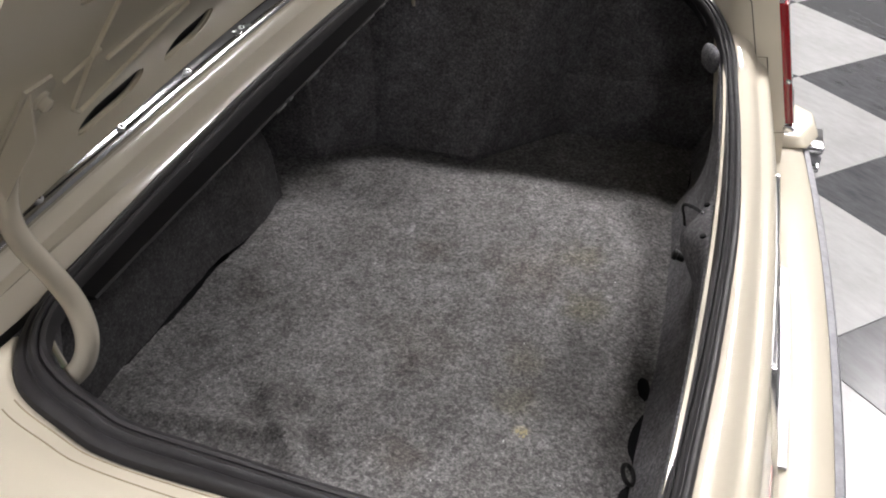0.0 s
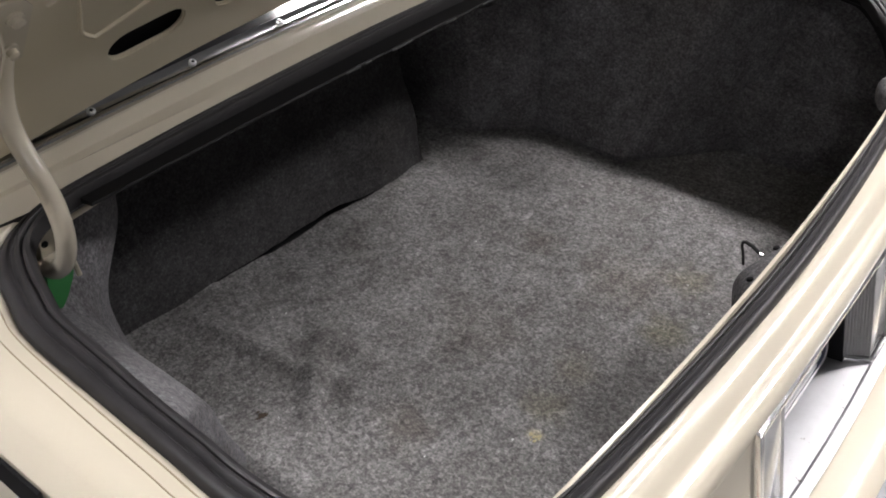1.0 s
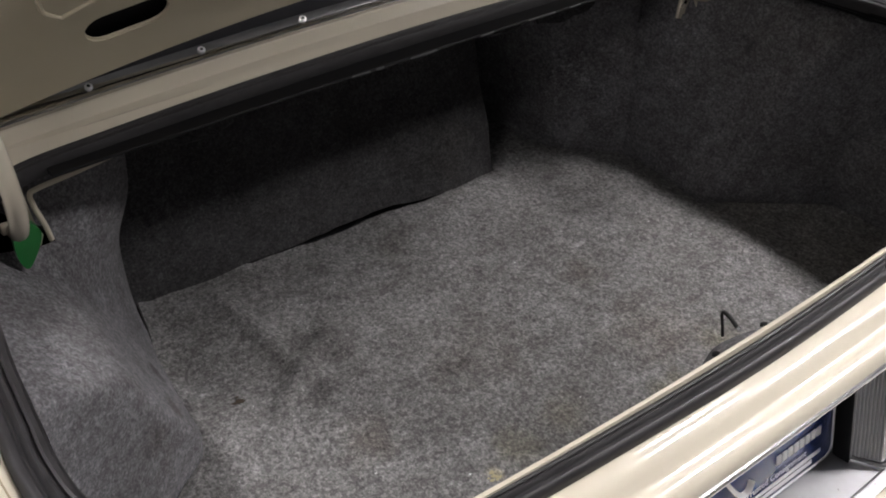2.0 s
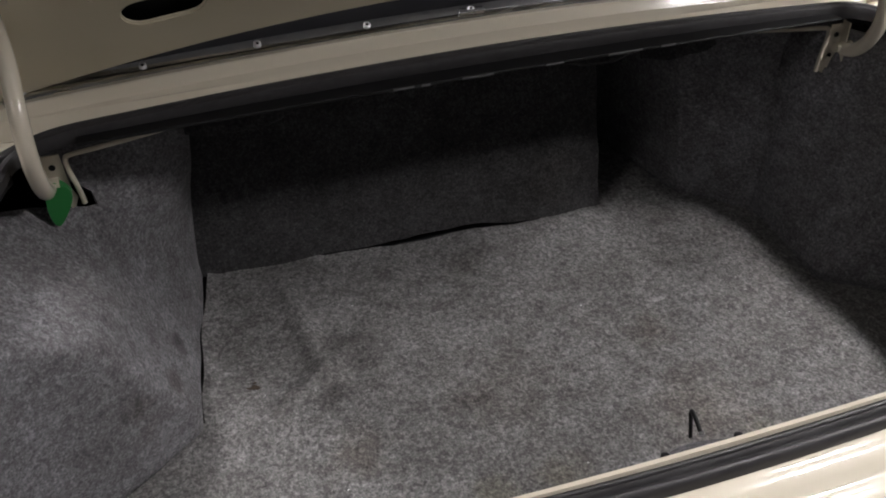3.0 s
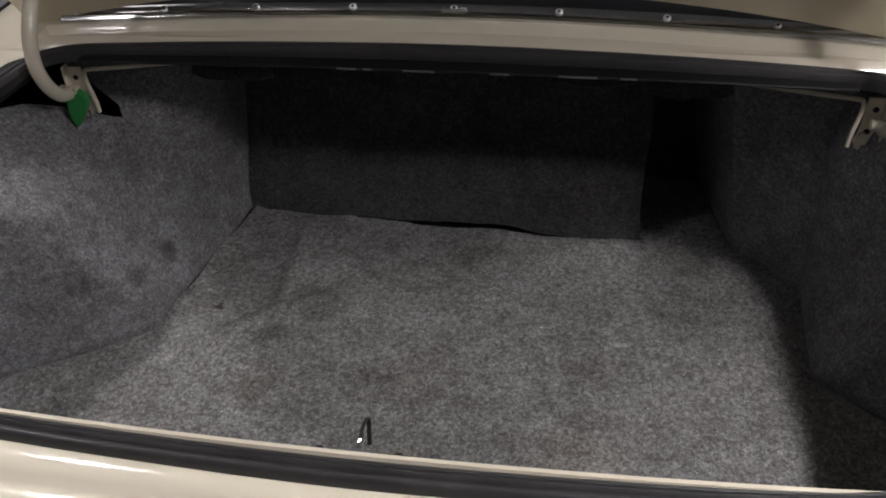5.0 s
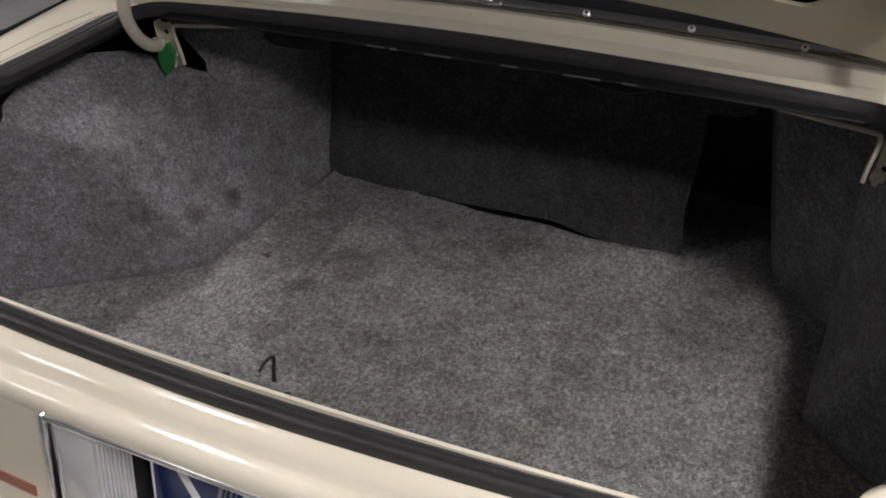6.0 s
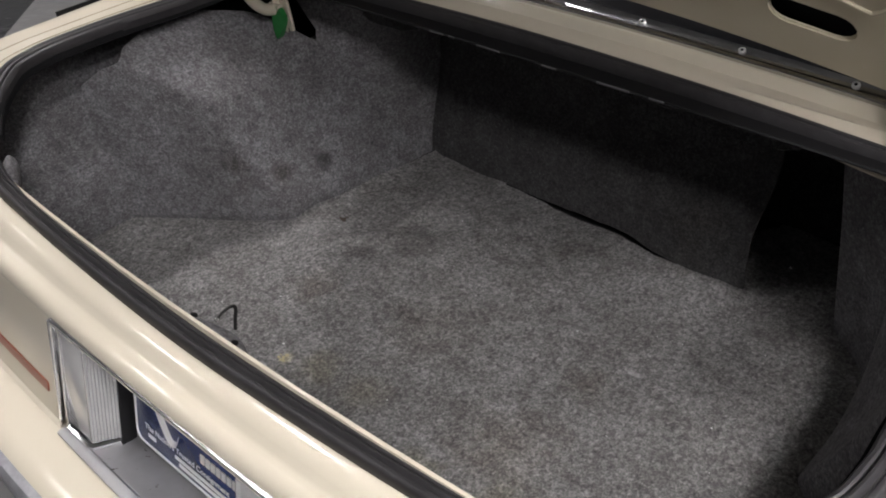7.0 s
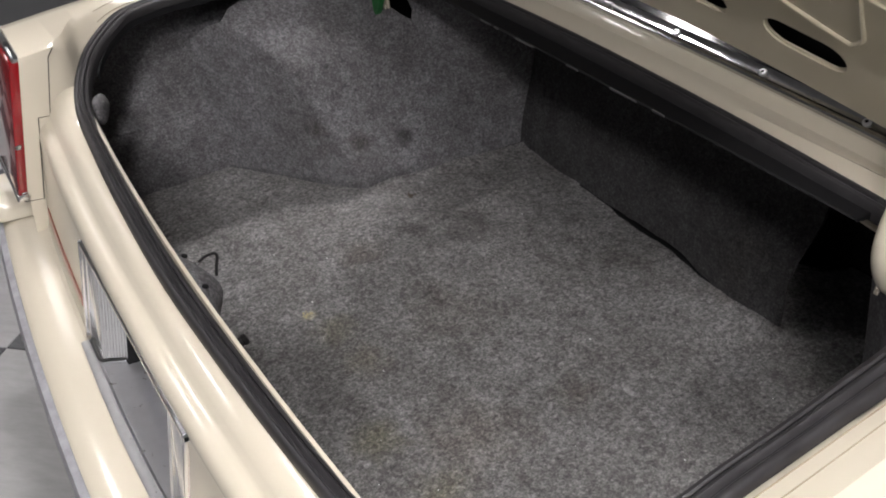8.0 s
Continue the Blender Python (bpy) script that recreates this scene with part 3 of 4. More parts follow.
COWL = [(0.1965, 0.900), (0.2020, 0.9085), (0.2090, 0.9165), (0.2185, 0.9232), (0.2310, 0.9282), (0.2445, 0.9312), (0.2465, 0.9340), (0.2520, 0.9440), (0.256, 0.9472), (0.300, 0.948), (0.40, 0.952)]
part("cowl_panel", loft([cowl_section(-0.772 + 1.544 * k / 60, COWL) for k in range(61)]), CREAM, car)
MOULD = [(0.262, 0.944), (0.260, 0.953), (0.264, 0.959), (0.276, 0.965), (0.284, 0.966), (0.286, 0.960), (0.284, 0.946)]
moulding = part("chrome_moulding", loft([cowl_section(-0.74 + 1.48 * k / 60, MOULD) for k in range(61)], None, True, True), MOULD_CHROME, car, "bright rear window moulding held by screws")
part("rear_window", loft([cowl_section(-0.74 + 1.48 * k / 40, [(0.287, 0.950), (0.30, 0.962), (0.42, 1.005), (0.60, 1.10), (0.66, 1.13), (0.70, 1.10), (0.70, 0.95)]) for k in range(41)]), BLACK_GLASS, car)
for k in range(-4, 5):
    x = 0.177 * k
    dz, dy = arch(x)
    at = Vector((x, 0.270 + dy * 0.7, 0.9625 + dz))
    axis = Vector((0, -0.45, 0.9))
    screw = part("screw", disc_stack([(0, 0.0062), (0.0035, 0.0062), (0.0048, 0.0045), (0.0048, 0.0030), (0.002, 0.0026)], at, axis, 14), BRIGHT_STEEL, moulding)
    part("screw_recess", disc_stack([(0.0015, 0.0025), (0.0049, 0.0024)], at, axis, 8), BLACK, screw)
    if k == 0:
        part("latch_plate", box(-0.022, 0.022, at.y - 0.010, at.y + 0.008, at.z - 0.001, at.z + 0.0025, 0.001), CHROME, moulding)

# ---- boot lid, raised and leaning over the opening ----
LID_FOOT, LID_UP, LID_IN = Vector((0, 0.183, 1.073)), Vector((0, -0.585, 0.811)), Vector((0, -0.811, -0.585))


def lid(x, s, d=0.0):
    """A place on the lid: across, up along it, and off its inner face."""
    return Vector((x, 0, 0)) + LID_FOOT + LID_UP * s + LID_IN * d


def lid_foot(x):
    return -0.058 - 0.24 * x * x


def slot(x0, x1, s0, s1, half):
    """Outline of a round-ended slot from (x0, s0) to (x1, s1)."""
    a, b = Vector((x0, s0)), Vector((x1, s1))
    u = (b - a).normalized()
    w = Vector((-u.y, u.x))
    a, b = a + u * half, b - u * half
    pts = []
    for c, sign in ((b, 1), (a, -1)):
        for k in range(9):
            t = radians(-90 + 180 * k / 8)
            pts.append(c + sign * (u * math.cos(t) + w * math.sin(t)) * half)
    return pts


lid_thing = part("boot_lid", loft([[lid(x, lid_foot(x) - 0.012, -0.012), lid(x, lid_foot(x) - 0.018, -0.030), lid(x, lid_foot(x) + 0.02, -0.050), lid(x, 0.30, -0.060 + 0.03 * x * x), lid(x, 0.62, -0.055 + 0.03 * x * x), lid(x, 0.76, -0.035), lid(x, 0.79, 0.00), lid(x, 0.77, 0.10), lid(x, 0.755, 0.10)]
                                   for x in (-0.84 + 1.68 * k / 40 for k in range(41))]), CREAM, car, "raised cream boot lid")
outline = [(-0.82 + 1.64 * k / 40, lid_foot(-0.82 + 1.64 * k / 40)) for k in range(41)] + [(0.82, 0.70), (0.75, 0.755), (-0.75, 0.755), (-0.82, 0.70)]
SLOTS = [slot(-0.543, -0.426, -0.012, 0.012, 0.029), slot(0.429, 0.550, 0.012, -0.014, 0.029), slot(-0.380, -0.280, 0.022, 0.040, 0.029), slot(0.270, 0.370, 0.040, 0.022, 0.029),
         slot(-0.10, 0.10, 0.052, 0.052, 0.029), slot(-0.70, -0.62, 0.270, 0.275, 0.0195)]
bm = bmesh.new()
loops = [outline] + [[(p.x, p.y) for p in sl] for sl in SLOTS]
for loop in loops:
    vs = [bm.verts.new(lid(a, b)) for a, b in loop]
    for k in range(len(vs)):
        bm.edges.new((vs[k], vs[(k + 1) % len(vs)]))
bmesh.ops.triangle_fill(bm, edges=list(bm.edges), use_beauty=True, normal=LID_IN)
thicken(bm, 0.004)
inner = part("inner_panel", bm, LIFTED_CREAM, lid_thing, "cream stamped inner panel with slots, paint lightened")
# Black sheet behind the slots paints in the shade of the hollow lid.
part("lid_cavity_shade", extrude_outline([lid(-0.79, -0.10, -0.018), lid(0.79, -0.10, -0.018), lid(0.79, 0.74, -0.018), lid(-0.79, 0.74, -0.018)], LID_IN * -0.002), BLACK, lid_thing, smooth=False)
for sl in SLOTS:
    pts = [lid(p.x, p.y, -0.001) for p in sl]
    part("slot_bead", tube(pts + pts[:1], 0.0022, 6), LIFTED_CREAM, inner)
part("foot_bead", tube([lid(x, lid_foot(x) + 0.003, -0.003) for x in (-0.82 + 1.64 * k / 40 for k in range(41))], 0.0050, 8), LIFTED_CREAM, inner)
for s in (-1, 1):
    low = [(0.415, 0.130), (0.467, 0.104), (0.52, 0.072), (0.568, 0.046), (0.578, 0.046), (0.594, 0.060), (0.600, 0.075), (0.608, 0.112), (0.618, 0.160), (0.622, 0.260)]
    part("stamped_bead", tube(smooth_path([lid(s * a, b, 0.0045) for a, b in low], 4), 0.0036, 8, None, 0.8), LIFTED_CREAM, inner)
    part("stamped_bead", tube(smooth_path([lid(s * a, b, 0.0045) for a, b in ((0.575, 0.126), (0.56, 0.131), (0.498, 0.142), (0.40, 0.156), (0.30, 0.165))], 4), 0.0036, 8, None, 0.8), LIFTED_CREAM, inner)
    part("stamped_bead", tube(smooth_path([lid(s * a, b, 0.0045) for a, b in ((0.655, 0.138), (0.640, 0.145), (0.606, 0.157))], 4), 0.0030, 8, None, 0.8), LIFTED_CREAM, inner)


# Gooseneck hinges with their torsion rods.
def hinge(s):
    x = s * 0.700
    arm = smooth_path([(x, 0.178, 0.822), (x, 0.150, 0.832), (x, 0.122, 0.862), (x, 0.106, 0.905), (x, 0.110, 0.948), (x, 0.130, 0.984), (x, 0.156, 1.018), (x, 0.163, 1.052), (x, 0.152, 1.095), (x, 0.128, 1.140)], 6)
    h = part("hinge", tube(arm, 0.0128, 12), CREAM, lid_thing, "cream gooseneck hinge arm")
    part("hinge_plate", extrude_outline([lid(x - 0.026, 0.060, 0.001), lid(x + 0.026, 0.060, 0.001), lid(x + 0.026, 0.150, 0.001), lid(x + 0.012, 0.168, 0.001), lid(x - 0.026, 0.168, 0.001)], LID_IN * 0.006), CREAM, h)
    part("hinge_flange", extrude_outline([lid(x + s * 0.020, 0.06, 0.006), lid(x + s * 0.020, 0.165, 0.006), lid(x + s * 0.020, 0.12, 0.030), lid(x + s * 0.020, 0.03, 0.030)], (0.003, 0, 0)), CREAM, h)
    for q in (0.085, 0.140):
        part("bolt", disc_stack([(0, 0.011), (0.003, 0.011), (0.004, 0.0075), (0.010, 0.0075), (0.012, 0.004)], lid(x - s * 0.006, q, 0.007), LID_IN, 12), CREAM, h)
    b = s * 0.684
    shape = [(-0.010, 0.866), (0.018, 0.866), (0.013, 0.820), (0.009, 0.768), (0.002, 0.766), (0.000, 0.780), (-0.004, 0.781), (-0.008, 0.771), (-0.014, 0.774), (-0.020, 0.788), (-0.014, 0.805)]
    bracket = part("hinge_bracket", extrude_outline([(b + s * a, 0.192, z) for a, z in shape], (0, 0.003, 0)), CREAM, car, "cream stamped hinge bracket in the boot corner")
    part("bracket_flange", box(min(b + s * 0.016, b + s * 0.019), max(b + s * 0.016, b + s * 0.019), 0.176, 0.196, 0.796, 0.872, 0.001), CREAM, bracket)
    part("pivot", disc_stack([(0, 0.009), (0.034, 0.009), (0.036, 0.005)], (x - s * 0.018, 0.180, 0.826), (s, 0, 0), 12), CREAM, bracket)
    for dx, z in ((0.004, 0.846), (-0.002, 0.806)):
        part("bracket_hole", disc_stack([(0, 0.0050), (0.0012, 0.0050)], (b + s * dx, 0.1918, z), (0, -1, 0), 10), BLACK, bracket)
    part("bracket_nut", disc_stack([(0, 0.006), (0.006, 0.006), (0.007, 0.003)], (b - s * 0.008, 0.192, 0.800), (0, -1, 0), 6), CREAM, bracket)
    rod = smooth_path([(s * 0.656, 0.186, 0.780), (s * 0.659, 0.187, 0.806), (s * 0.666, 0.188, 0.842), (s * 0.666, 0.189, 0.859), (s * 0.656, 0.190, 0.864), (s * 0.60, 0.192, 0.869), (s * 0.45, 0.200, 0.882), (s * 0.15, 0.214, 0.894), (-s * 0.10, 0.220, 0.898)], 5)
    part("torsion_rod", tube(rod, 0.0040, 8), CREAM, bracket, "thin cream torsion rod")


hinge(-1)
hinge(1)
clip = tagged(part("plastic_clip", extrude_outline(smooth_path([(-0.702, 0.172, 0.830), (-0.682, 0.172, 0.828), (-0.669, 0.172, 0.808), (-0.677, 0.172, 0.784), (-0.697, 0.172, 0.756), (-0.707, 0.172, 0.768), (-0.708, 0.172, 0.800)], 4, True), (0.0, 0.013, 0)), GREEN), "green plastic wedge clip jammed under the hinge pivot", "plastic clip")


# Rear wheels that carry the car.
for s in (-1, 1):
    wheel = part("wheel", disc_stack([(0, 0.10), (0.0, 0.19), (0.02, 0.20), (0.04, 0.17), (0.06, 0.06), (0.075, 0.05)], (s * 0.80, 0.40, 0.325), (s, 0, 0), 32), STEEL, car, "steel rear wheel")
    part("tyre", disc_stack([(-0.08, 0.20), (-0.09, 0.26), (-0.075, 0.315), (-0.05, 0.325), (0.05, 0.325), (0.075, 0.315), (0.09, 0.26), (0.08, 0.20)], (s * 0.79, 0.40, 0.325), (s, 0, 0), 40), BLACK_PLASTIC, wheel, "black rubber tyre")

# Body flange under the front weatherstrip, with a few paler metal tabs on its edge.
part("front_flange", loft([[(x, y + 0.010 * x * x, z - 0.020 * x * x) for y, z in ((0.190, 0.912), (0.132, 0.9165), (0.1295, 0.914), (0.132, 0.9115), (0.190, 0.898))] for x in (-0.64 + 1.28 * k / 40 for k in range(41))], None, True, True), BLACK, car)
for x0, x1 in ((-0.175, -0.142), (-0.130, -0.116), (-0.064, -0.012), (0.078, 0.108), (0.187, 0.248), (0.283, 0.309)):
    part("rim_tab", box(x0, x1, 0.1275, 0.1300, 0.9125, 0.9160, 0.0006), DARK_TAB, car)

# Shut lines where the fins meet the tail.
for s in (-1, 1):
    line = [(s * 0.7030, -0.535, 0.876), (s * 0.7030, -0.548, 0.860), (s * 0.7030, -0.580, 0.742), (s * 0.7030, -0.603, 0.744), (s * 0.7030, -0.646, 0.568), (s * 0.7030, -0.684, 0.575)]
    part("shut_line", tube(line, 0.0010, 6), BLACK, car)

# ---- inside the boot ----
# Black shell closing the boot below and around the felt, standing in for shade.
part("boot_pan", box(-0.925, 0.925, -0.60, 0.72, 0.34, 0.384), BLACK, car, smooth=False)
# Bulkhead felt takes the darkened tone to stand in for the recess's shade.
part("boot_bulkhead", grid(lambda u, v: (-0.90 + 1.80 * u, 0.690 + 0.02 * v, 0.384 + 0.52 * v), 4, 4), SEAT_FELT, car, "felt-covered bulkhead behind the seat, darkened for shade")
part("shelf_underside", grid(lambda u, v: (-0.92 + 1.84 * u, 0.200 + 0.52 * v, 0.886 + 0.01 * v), 8, 4), BLACK, car)
for s in (-1, 1):
    # Unseen black backings added so gaps beside the felt read as shade.
    part("corner_shade_backing", box(-0.935 if s < 0 else 0.696, -0.515 if s < 0 else 0.935, 0.485 if s < 0 else 0.322, 0.495 if s < 0 else 0.330, 0.39, 0.895), BLACK, car, smooth=False)
    part("quarter_shade_backing", box(min(s * 0.936, s * 0.940), max(s * 0.936, s * 0.940), -0.20, 0.55, 0.39, 0.890), BLACK, car, smooth=False)
    # rail under the side of the opening, seen dark from inside
    part("side_rail", loft([[(s * (rim_at(y, s)[0] - 0.043), y, rim_at(y)[1] - 0.016), (s * (rim_at(y, s)[0] - 0.030), y, rim_at(y)[1] - 0.024), (s * (rim_at(y, s)[0] + 0.02), y, rim_at(y)[1] - 0.026), (s * 0.938, y, rim_at(y)[1] - 0.03)] for y in (0.16 - 0.02 * k for k in range(34))]), BLACK, car)

# Side pocket felt behind each wheel arch: upper wall, a soft ledge, lower wall.
SIDE = [(0.930, 0.850), (0.932, 0.74), (0.930, 0.625), (0.922, 0.600), (0.902, 0.588), (0.880, 0.580), (0.866, 0.560), (0.860, 0.500), (0.864, 0.440), (0.872, 0.396)]


def side_felt(s):
    def f(u, v):
        y = 0.06 - 0.60 * u
        k = v * (len(SIDE) - 1)
        i = min(int(k), len(SIDE) - 2)
        x = SIDE[i][0] + (SIDE[i + 1][0] - SIDE[i][0]) * (k - i)
        z = SIDE[i][1] + (SIDE[i + 1][1] - SIDE[i][1]) * (k - i)
        x += 0.02 * ease(-0.20, -0.44, y) * (v if s > 0 else 0.3 * v) + wobble(y, z, 6, 0.006, 3.0 + s)
        return (s * x, y, z + wobble(y, x, 5, 0.004, s))
    felt = tagged(part("side_felt", grid(f, 28, 27), FELT), "dark grey felt lining in the pocket behind the wheel arch", "boot lining", "side felts")
    part("ledge_fold", tube([f(0.30 + 0.68 * k / 30, 0.60) for k in range(31)], 0.0050, 8), FELT, felt)
    return felt


side_felt(-1)
side_felt(1)


def buckle(x, y, a, b, width):
    """A soft ridge in the carpet along the line from a to b."""
    a, b, p = Vector(a), Vector(b), Vector((x, y))
    t = min(1.0, max(0.0, (p - a).dot(b - a) / (b - a).length_squared))
    return math.exp(-(((p - (a + (b - a) * t)).length) / width) ** 2) * (0.35 + 0.65 * math.sin(math.pi * min(1.0, 0.15 + 0.7 * t)))


def carpet_height(x, y):
    z = 0.4005 + wobble(x, y, 2.2, 0.010, 1.5) + wobble(x, y, 8.0, 0.0065, 2.5)
    z += 0.012 * buckle(x, y, (-0.365, 0.37), (-0.335, 0.09), 0.022) + 0.013 * buckle(x, y, (-0.235, 0.17), (-0.46, -0.01), 0.022)
    return z + 0.007 * buckle(x, y, (-0.245, 0.13), (-0.25, -0.06), 0.024)


# Sides of the floor carpet as (y, x): along the left arch there is an open slit.
LEFT_EDGE = [(-0.50, -0.900), (-0.22, -0.895), (-0.155, -0.842), (-0.08, -0.700), (-0.04, -0.640), (0.02, -0.576), (0.034, -0.555), (0.14, -0.543), (0.24, -0.533), (0.34, -0.517), (0.436, -0.498), (0.70, -0.49)]
RIGHT_EDGE = [(-0.50, 0.930), (-0.41, 0.907), (-0.25, 0.876), (-0.15, 0.862), (-0.115, 0.835), (-0.08, 0.785), (-0.02, 0.712), (0.07, 0.682), (0.20, 0.676), (0.30, 0.660), (0.36, 0.605), (0.405, 0.552), (0.53, 0.510), (0.70, 0.49)]


# Wheel arch covers: a height field standing on the floor, swelling towards the middle of the boot.
def ridge(a, b, soft):
    """The larger of two, rounded where they meet."""
    return 0.5 * (a + b + math.sqrt((a - b) ** 2 + soft * soft))


def dome(z):
    """How far the arch's side face lies from the middle at a height: it leans out and rolls over at the top."""
    return 0.555 + 0.40 * (z - 0.42) + 4.7 * max(0.0, z - 0.66) ** 2


def left_arch(y, z):
    face = dome(z) - 0.05 * (y + 0.05)
    rear = 0.632 + 0.42 * (z - 0.5) - 1.44 * (y + 0.03 + 0.33 * (z - 0.5))
    x = ridge(face, rear, 0.010) + 0.006 * math.exp(-((y + 0.13) / 0.02) ** 2) * ease(0.45, 0.55, z)
    h = ease(0.55, 0.75, z)
    w = ease(0.20 - 0.02 * h, 0.475 - 0.115 * h, y)
    flat = 0.520 - 0.09 * (z - 0.42)
    x = x + (flat - x) * w + wobble(y, z, 5.5, 0.006, 4.2)
    foot = -pick(LEFT_EDGE, y) + 0.010 + 0.008 * ease(0.30, 0.44, y) + wobble(y, 0, 14, 0.004, 3.3)
    x += 0.009 * ease(0.413, 0.402, z) * ease(0.05, 0.02, y)
    return -(x + (foot - x) * ease(0.450, 0.412, z) * ease(0.01, 0.05, y))


def right_arch(y, z):
    face = 0.662 + 0.37 * (z - 0.42) * ease(0.26, 0.02, y) + 3.0 * max(0.0, z - 0.74) ** 2
    rear = 0.732 + 0.40 * (z - 0.5) - 1.25 * (y + 0.03 + 0.33 * (z - 0.5))
    return ridge(face, rear, 0.005) + wobble(y, z, 5.5, 0.006, 9.1) + 0.009 * ease(0.413, 0.402, z)


# Upper edge of each cover as (y, z): a dome, an open pocket at the hinge, then the full height.
LEFT_TOP = [(-0.215, 0.745), (-0.185, 0.782), (-0.14, 0.808), (-0.05, 0.829), (0.05, 0.829), (0.16, 0.800), (0.20, 0.778), (0.230, 0.746), (0.246, 0.738), (0.252, 0.884)]
RIGHT_TOP = [(-0.30, 0.780), (-0.15, 0.830), (0.06, 0.846), (0.13, 0.846), (0.235, 0.850), (0.247, 0.884)]


def arch_cover(f, y0, y1, label, outer, top):
    def place(u, v):
        y = y1 + (y0 - y1) * u
        bottom = 0.392 + 0.014 * ease(0.04, 0.08, y) * (f is left_arch)
        z = bottom + (top(y) - bottom) * v
        return (f(y, z), y, z)
    bm = grid(place, 90, 44)
    for v in bm.verts:
        if abs(v.co.x) > outer:
            v.co.x = math.copysign(outer, v.co.x)
    thicken(bm, 0.006)
    cover = tagged(part("wheel_arch_cover", bm, FELT), label, "boot lining", "wheel arch covers")
    foot = [place(k / 60, 0.0) for k in range(61)]
    part("hem", tube([(math.copysign(min(abs(x), outer), x), y, z + 0.002) for x, y, z in foot], 0.0020, 6), FELT, cover)
    return cover


arch_cover(left_arch, -0.215, 0.478, "grey felt wheel arch cover lit from above, standing on carpet", 0.935, lambda y: pick(LEFT_TOP, y))
arch_cover(right_arch, -0.30, 0.325, "dark grey felt wheel arch cover in shade, standing on carpet", 0.935, lambda y: pick(RIGHT_TOP, y))


# Corner panel between the right arch cover and the bulkhead: one side of the recess, then across the corner.
CORNER = smooth_path([(0.490, 0.695, 0), (0.525, 0.500, 0), (0.543, 0.408, 0), (0.556, 0.392, 0), (0.605, 0.352, 0), (0.655, 0.300, 0), (0.700, 0.284, 0), (0.800, 0.270, 0), (0.930, 0.262, 0)], 6)


def corner_panel(u, v):
    k = u * (len(CORNER) - 1)
    i = min(int(k), len(CORNER) - 2)
    p = CORNER[i].lerp(CORNER[i + 1], k - i)
    z = 0.392 + 0.492 * v
    return (p.x - 0.058 * v * ease(0.70, 0.56, p.x) + wobble(u * 3, v, 2.0, 0.004, 6.0), p.y + 0.008 * v + wobble(u * 3, v, 2.0, 0.005, 2.0), z)


corner = tagged(part("corner_felt", thicken(grid(corner_panel, 42, 24), 0.005), FELT), "dark grey felt panel closing the boot's front corner", "boot lining")
part("hem", tube([corner_panel(k / 40, 0.0) for k in range(41)], 0.0022, 6), FELT, corner)
part("upper_hem", tube([corner_panel(k / 40, 1.0) for k in range(41)], 0.0022, 6), FELT, corner)


# Seat-back felt: hangs from the shelf, leaning away as it rises; its foot lies on the carpet and is kicked out towards one end.
SEAT_FOOT = [(-0.56, 0.446), (-0.25, 0.440), (-0.05, 0.433), (0.06, 0.431), (0.12, 0.424), (0.17, 0.411), (0.21, 0.405), (0.28, 0.408), (0.36, 0.414)]


def back_felt(u, v):
    x = -0.552 + 0.907 * u
    foot = sum(pick(SEAT_FOOT, x + d) for d in (-0.02, -0.01, 0.0, 0.01, 0.02)) / 5
    hem = 0.008 * math.exp(-((x + 0.02) / 0.15) ** 4) + wobble(x * 9, 0.0, 1.0, 0.004, 2.0) + wobble(x * 34, 0.0, 1.0, 0.003, 5.0)
    bottom = carpet_height(x, foot) + max(0.0, hem)
    z = bottom + (0.884 - bottom) * v
    kicked = 0.445 - foot
    y = foot + 0.165 * (z - 0.40) + kicked * ease(0.50, 0.62, z)
    return (x - 0.006 * ease(0.96, 1.0, u) * math.sin(9 * v), y + wobble(x, z, 6.0, 0.005, 5.0) * ease(0.0, 0.15, v) + wobble(x * 3, z, 6.0, 0.003, 1.0), z)


back = tagged(part("seat_back_felt", thicken(grid(back_felt, 110, 40), 0.006), SEAT_FELT), "dark grey felt panel hanging behind the seat, foot on carpet, toned down for shade", "boot lining")
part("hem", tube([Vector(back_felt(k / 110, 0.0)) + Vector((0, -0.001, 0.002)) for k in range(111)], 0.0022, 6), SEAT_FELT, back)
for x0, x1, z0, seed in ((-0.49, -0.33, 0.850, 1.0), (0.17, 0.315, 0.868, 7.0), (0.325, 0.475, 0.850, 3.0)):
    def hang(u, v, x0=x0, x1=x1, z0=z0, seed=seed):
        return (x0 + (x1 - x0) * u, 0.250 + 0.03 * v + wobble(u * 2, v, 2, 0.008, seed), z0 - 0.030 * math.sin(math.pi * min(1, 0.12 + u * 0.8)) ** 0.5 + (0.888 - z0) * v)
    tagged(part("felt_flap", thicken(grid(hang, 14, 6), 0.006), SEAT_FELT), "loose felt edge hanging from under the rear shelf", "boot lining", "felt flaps")


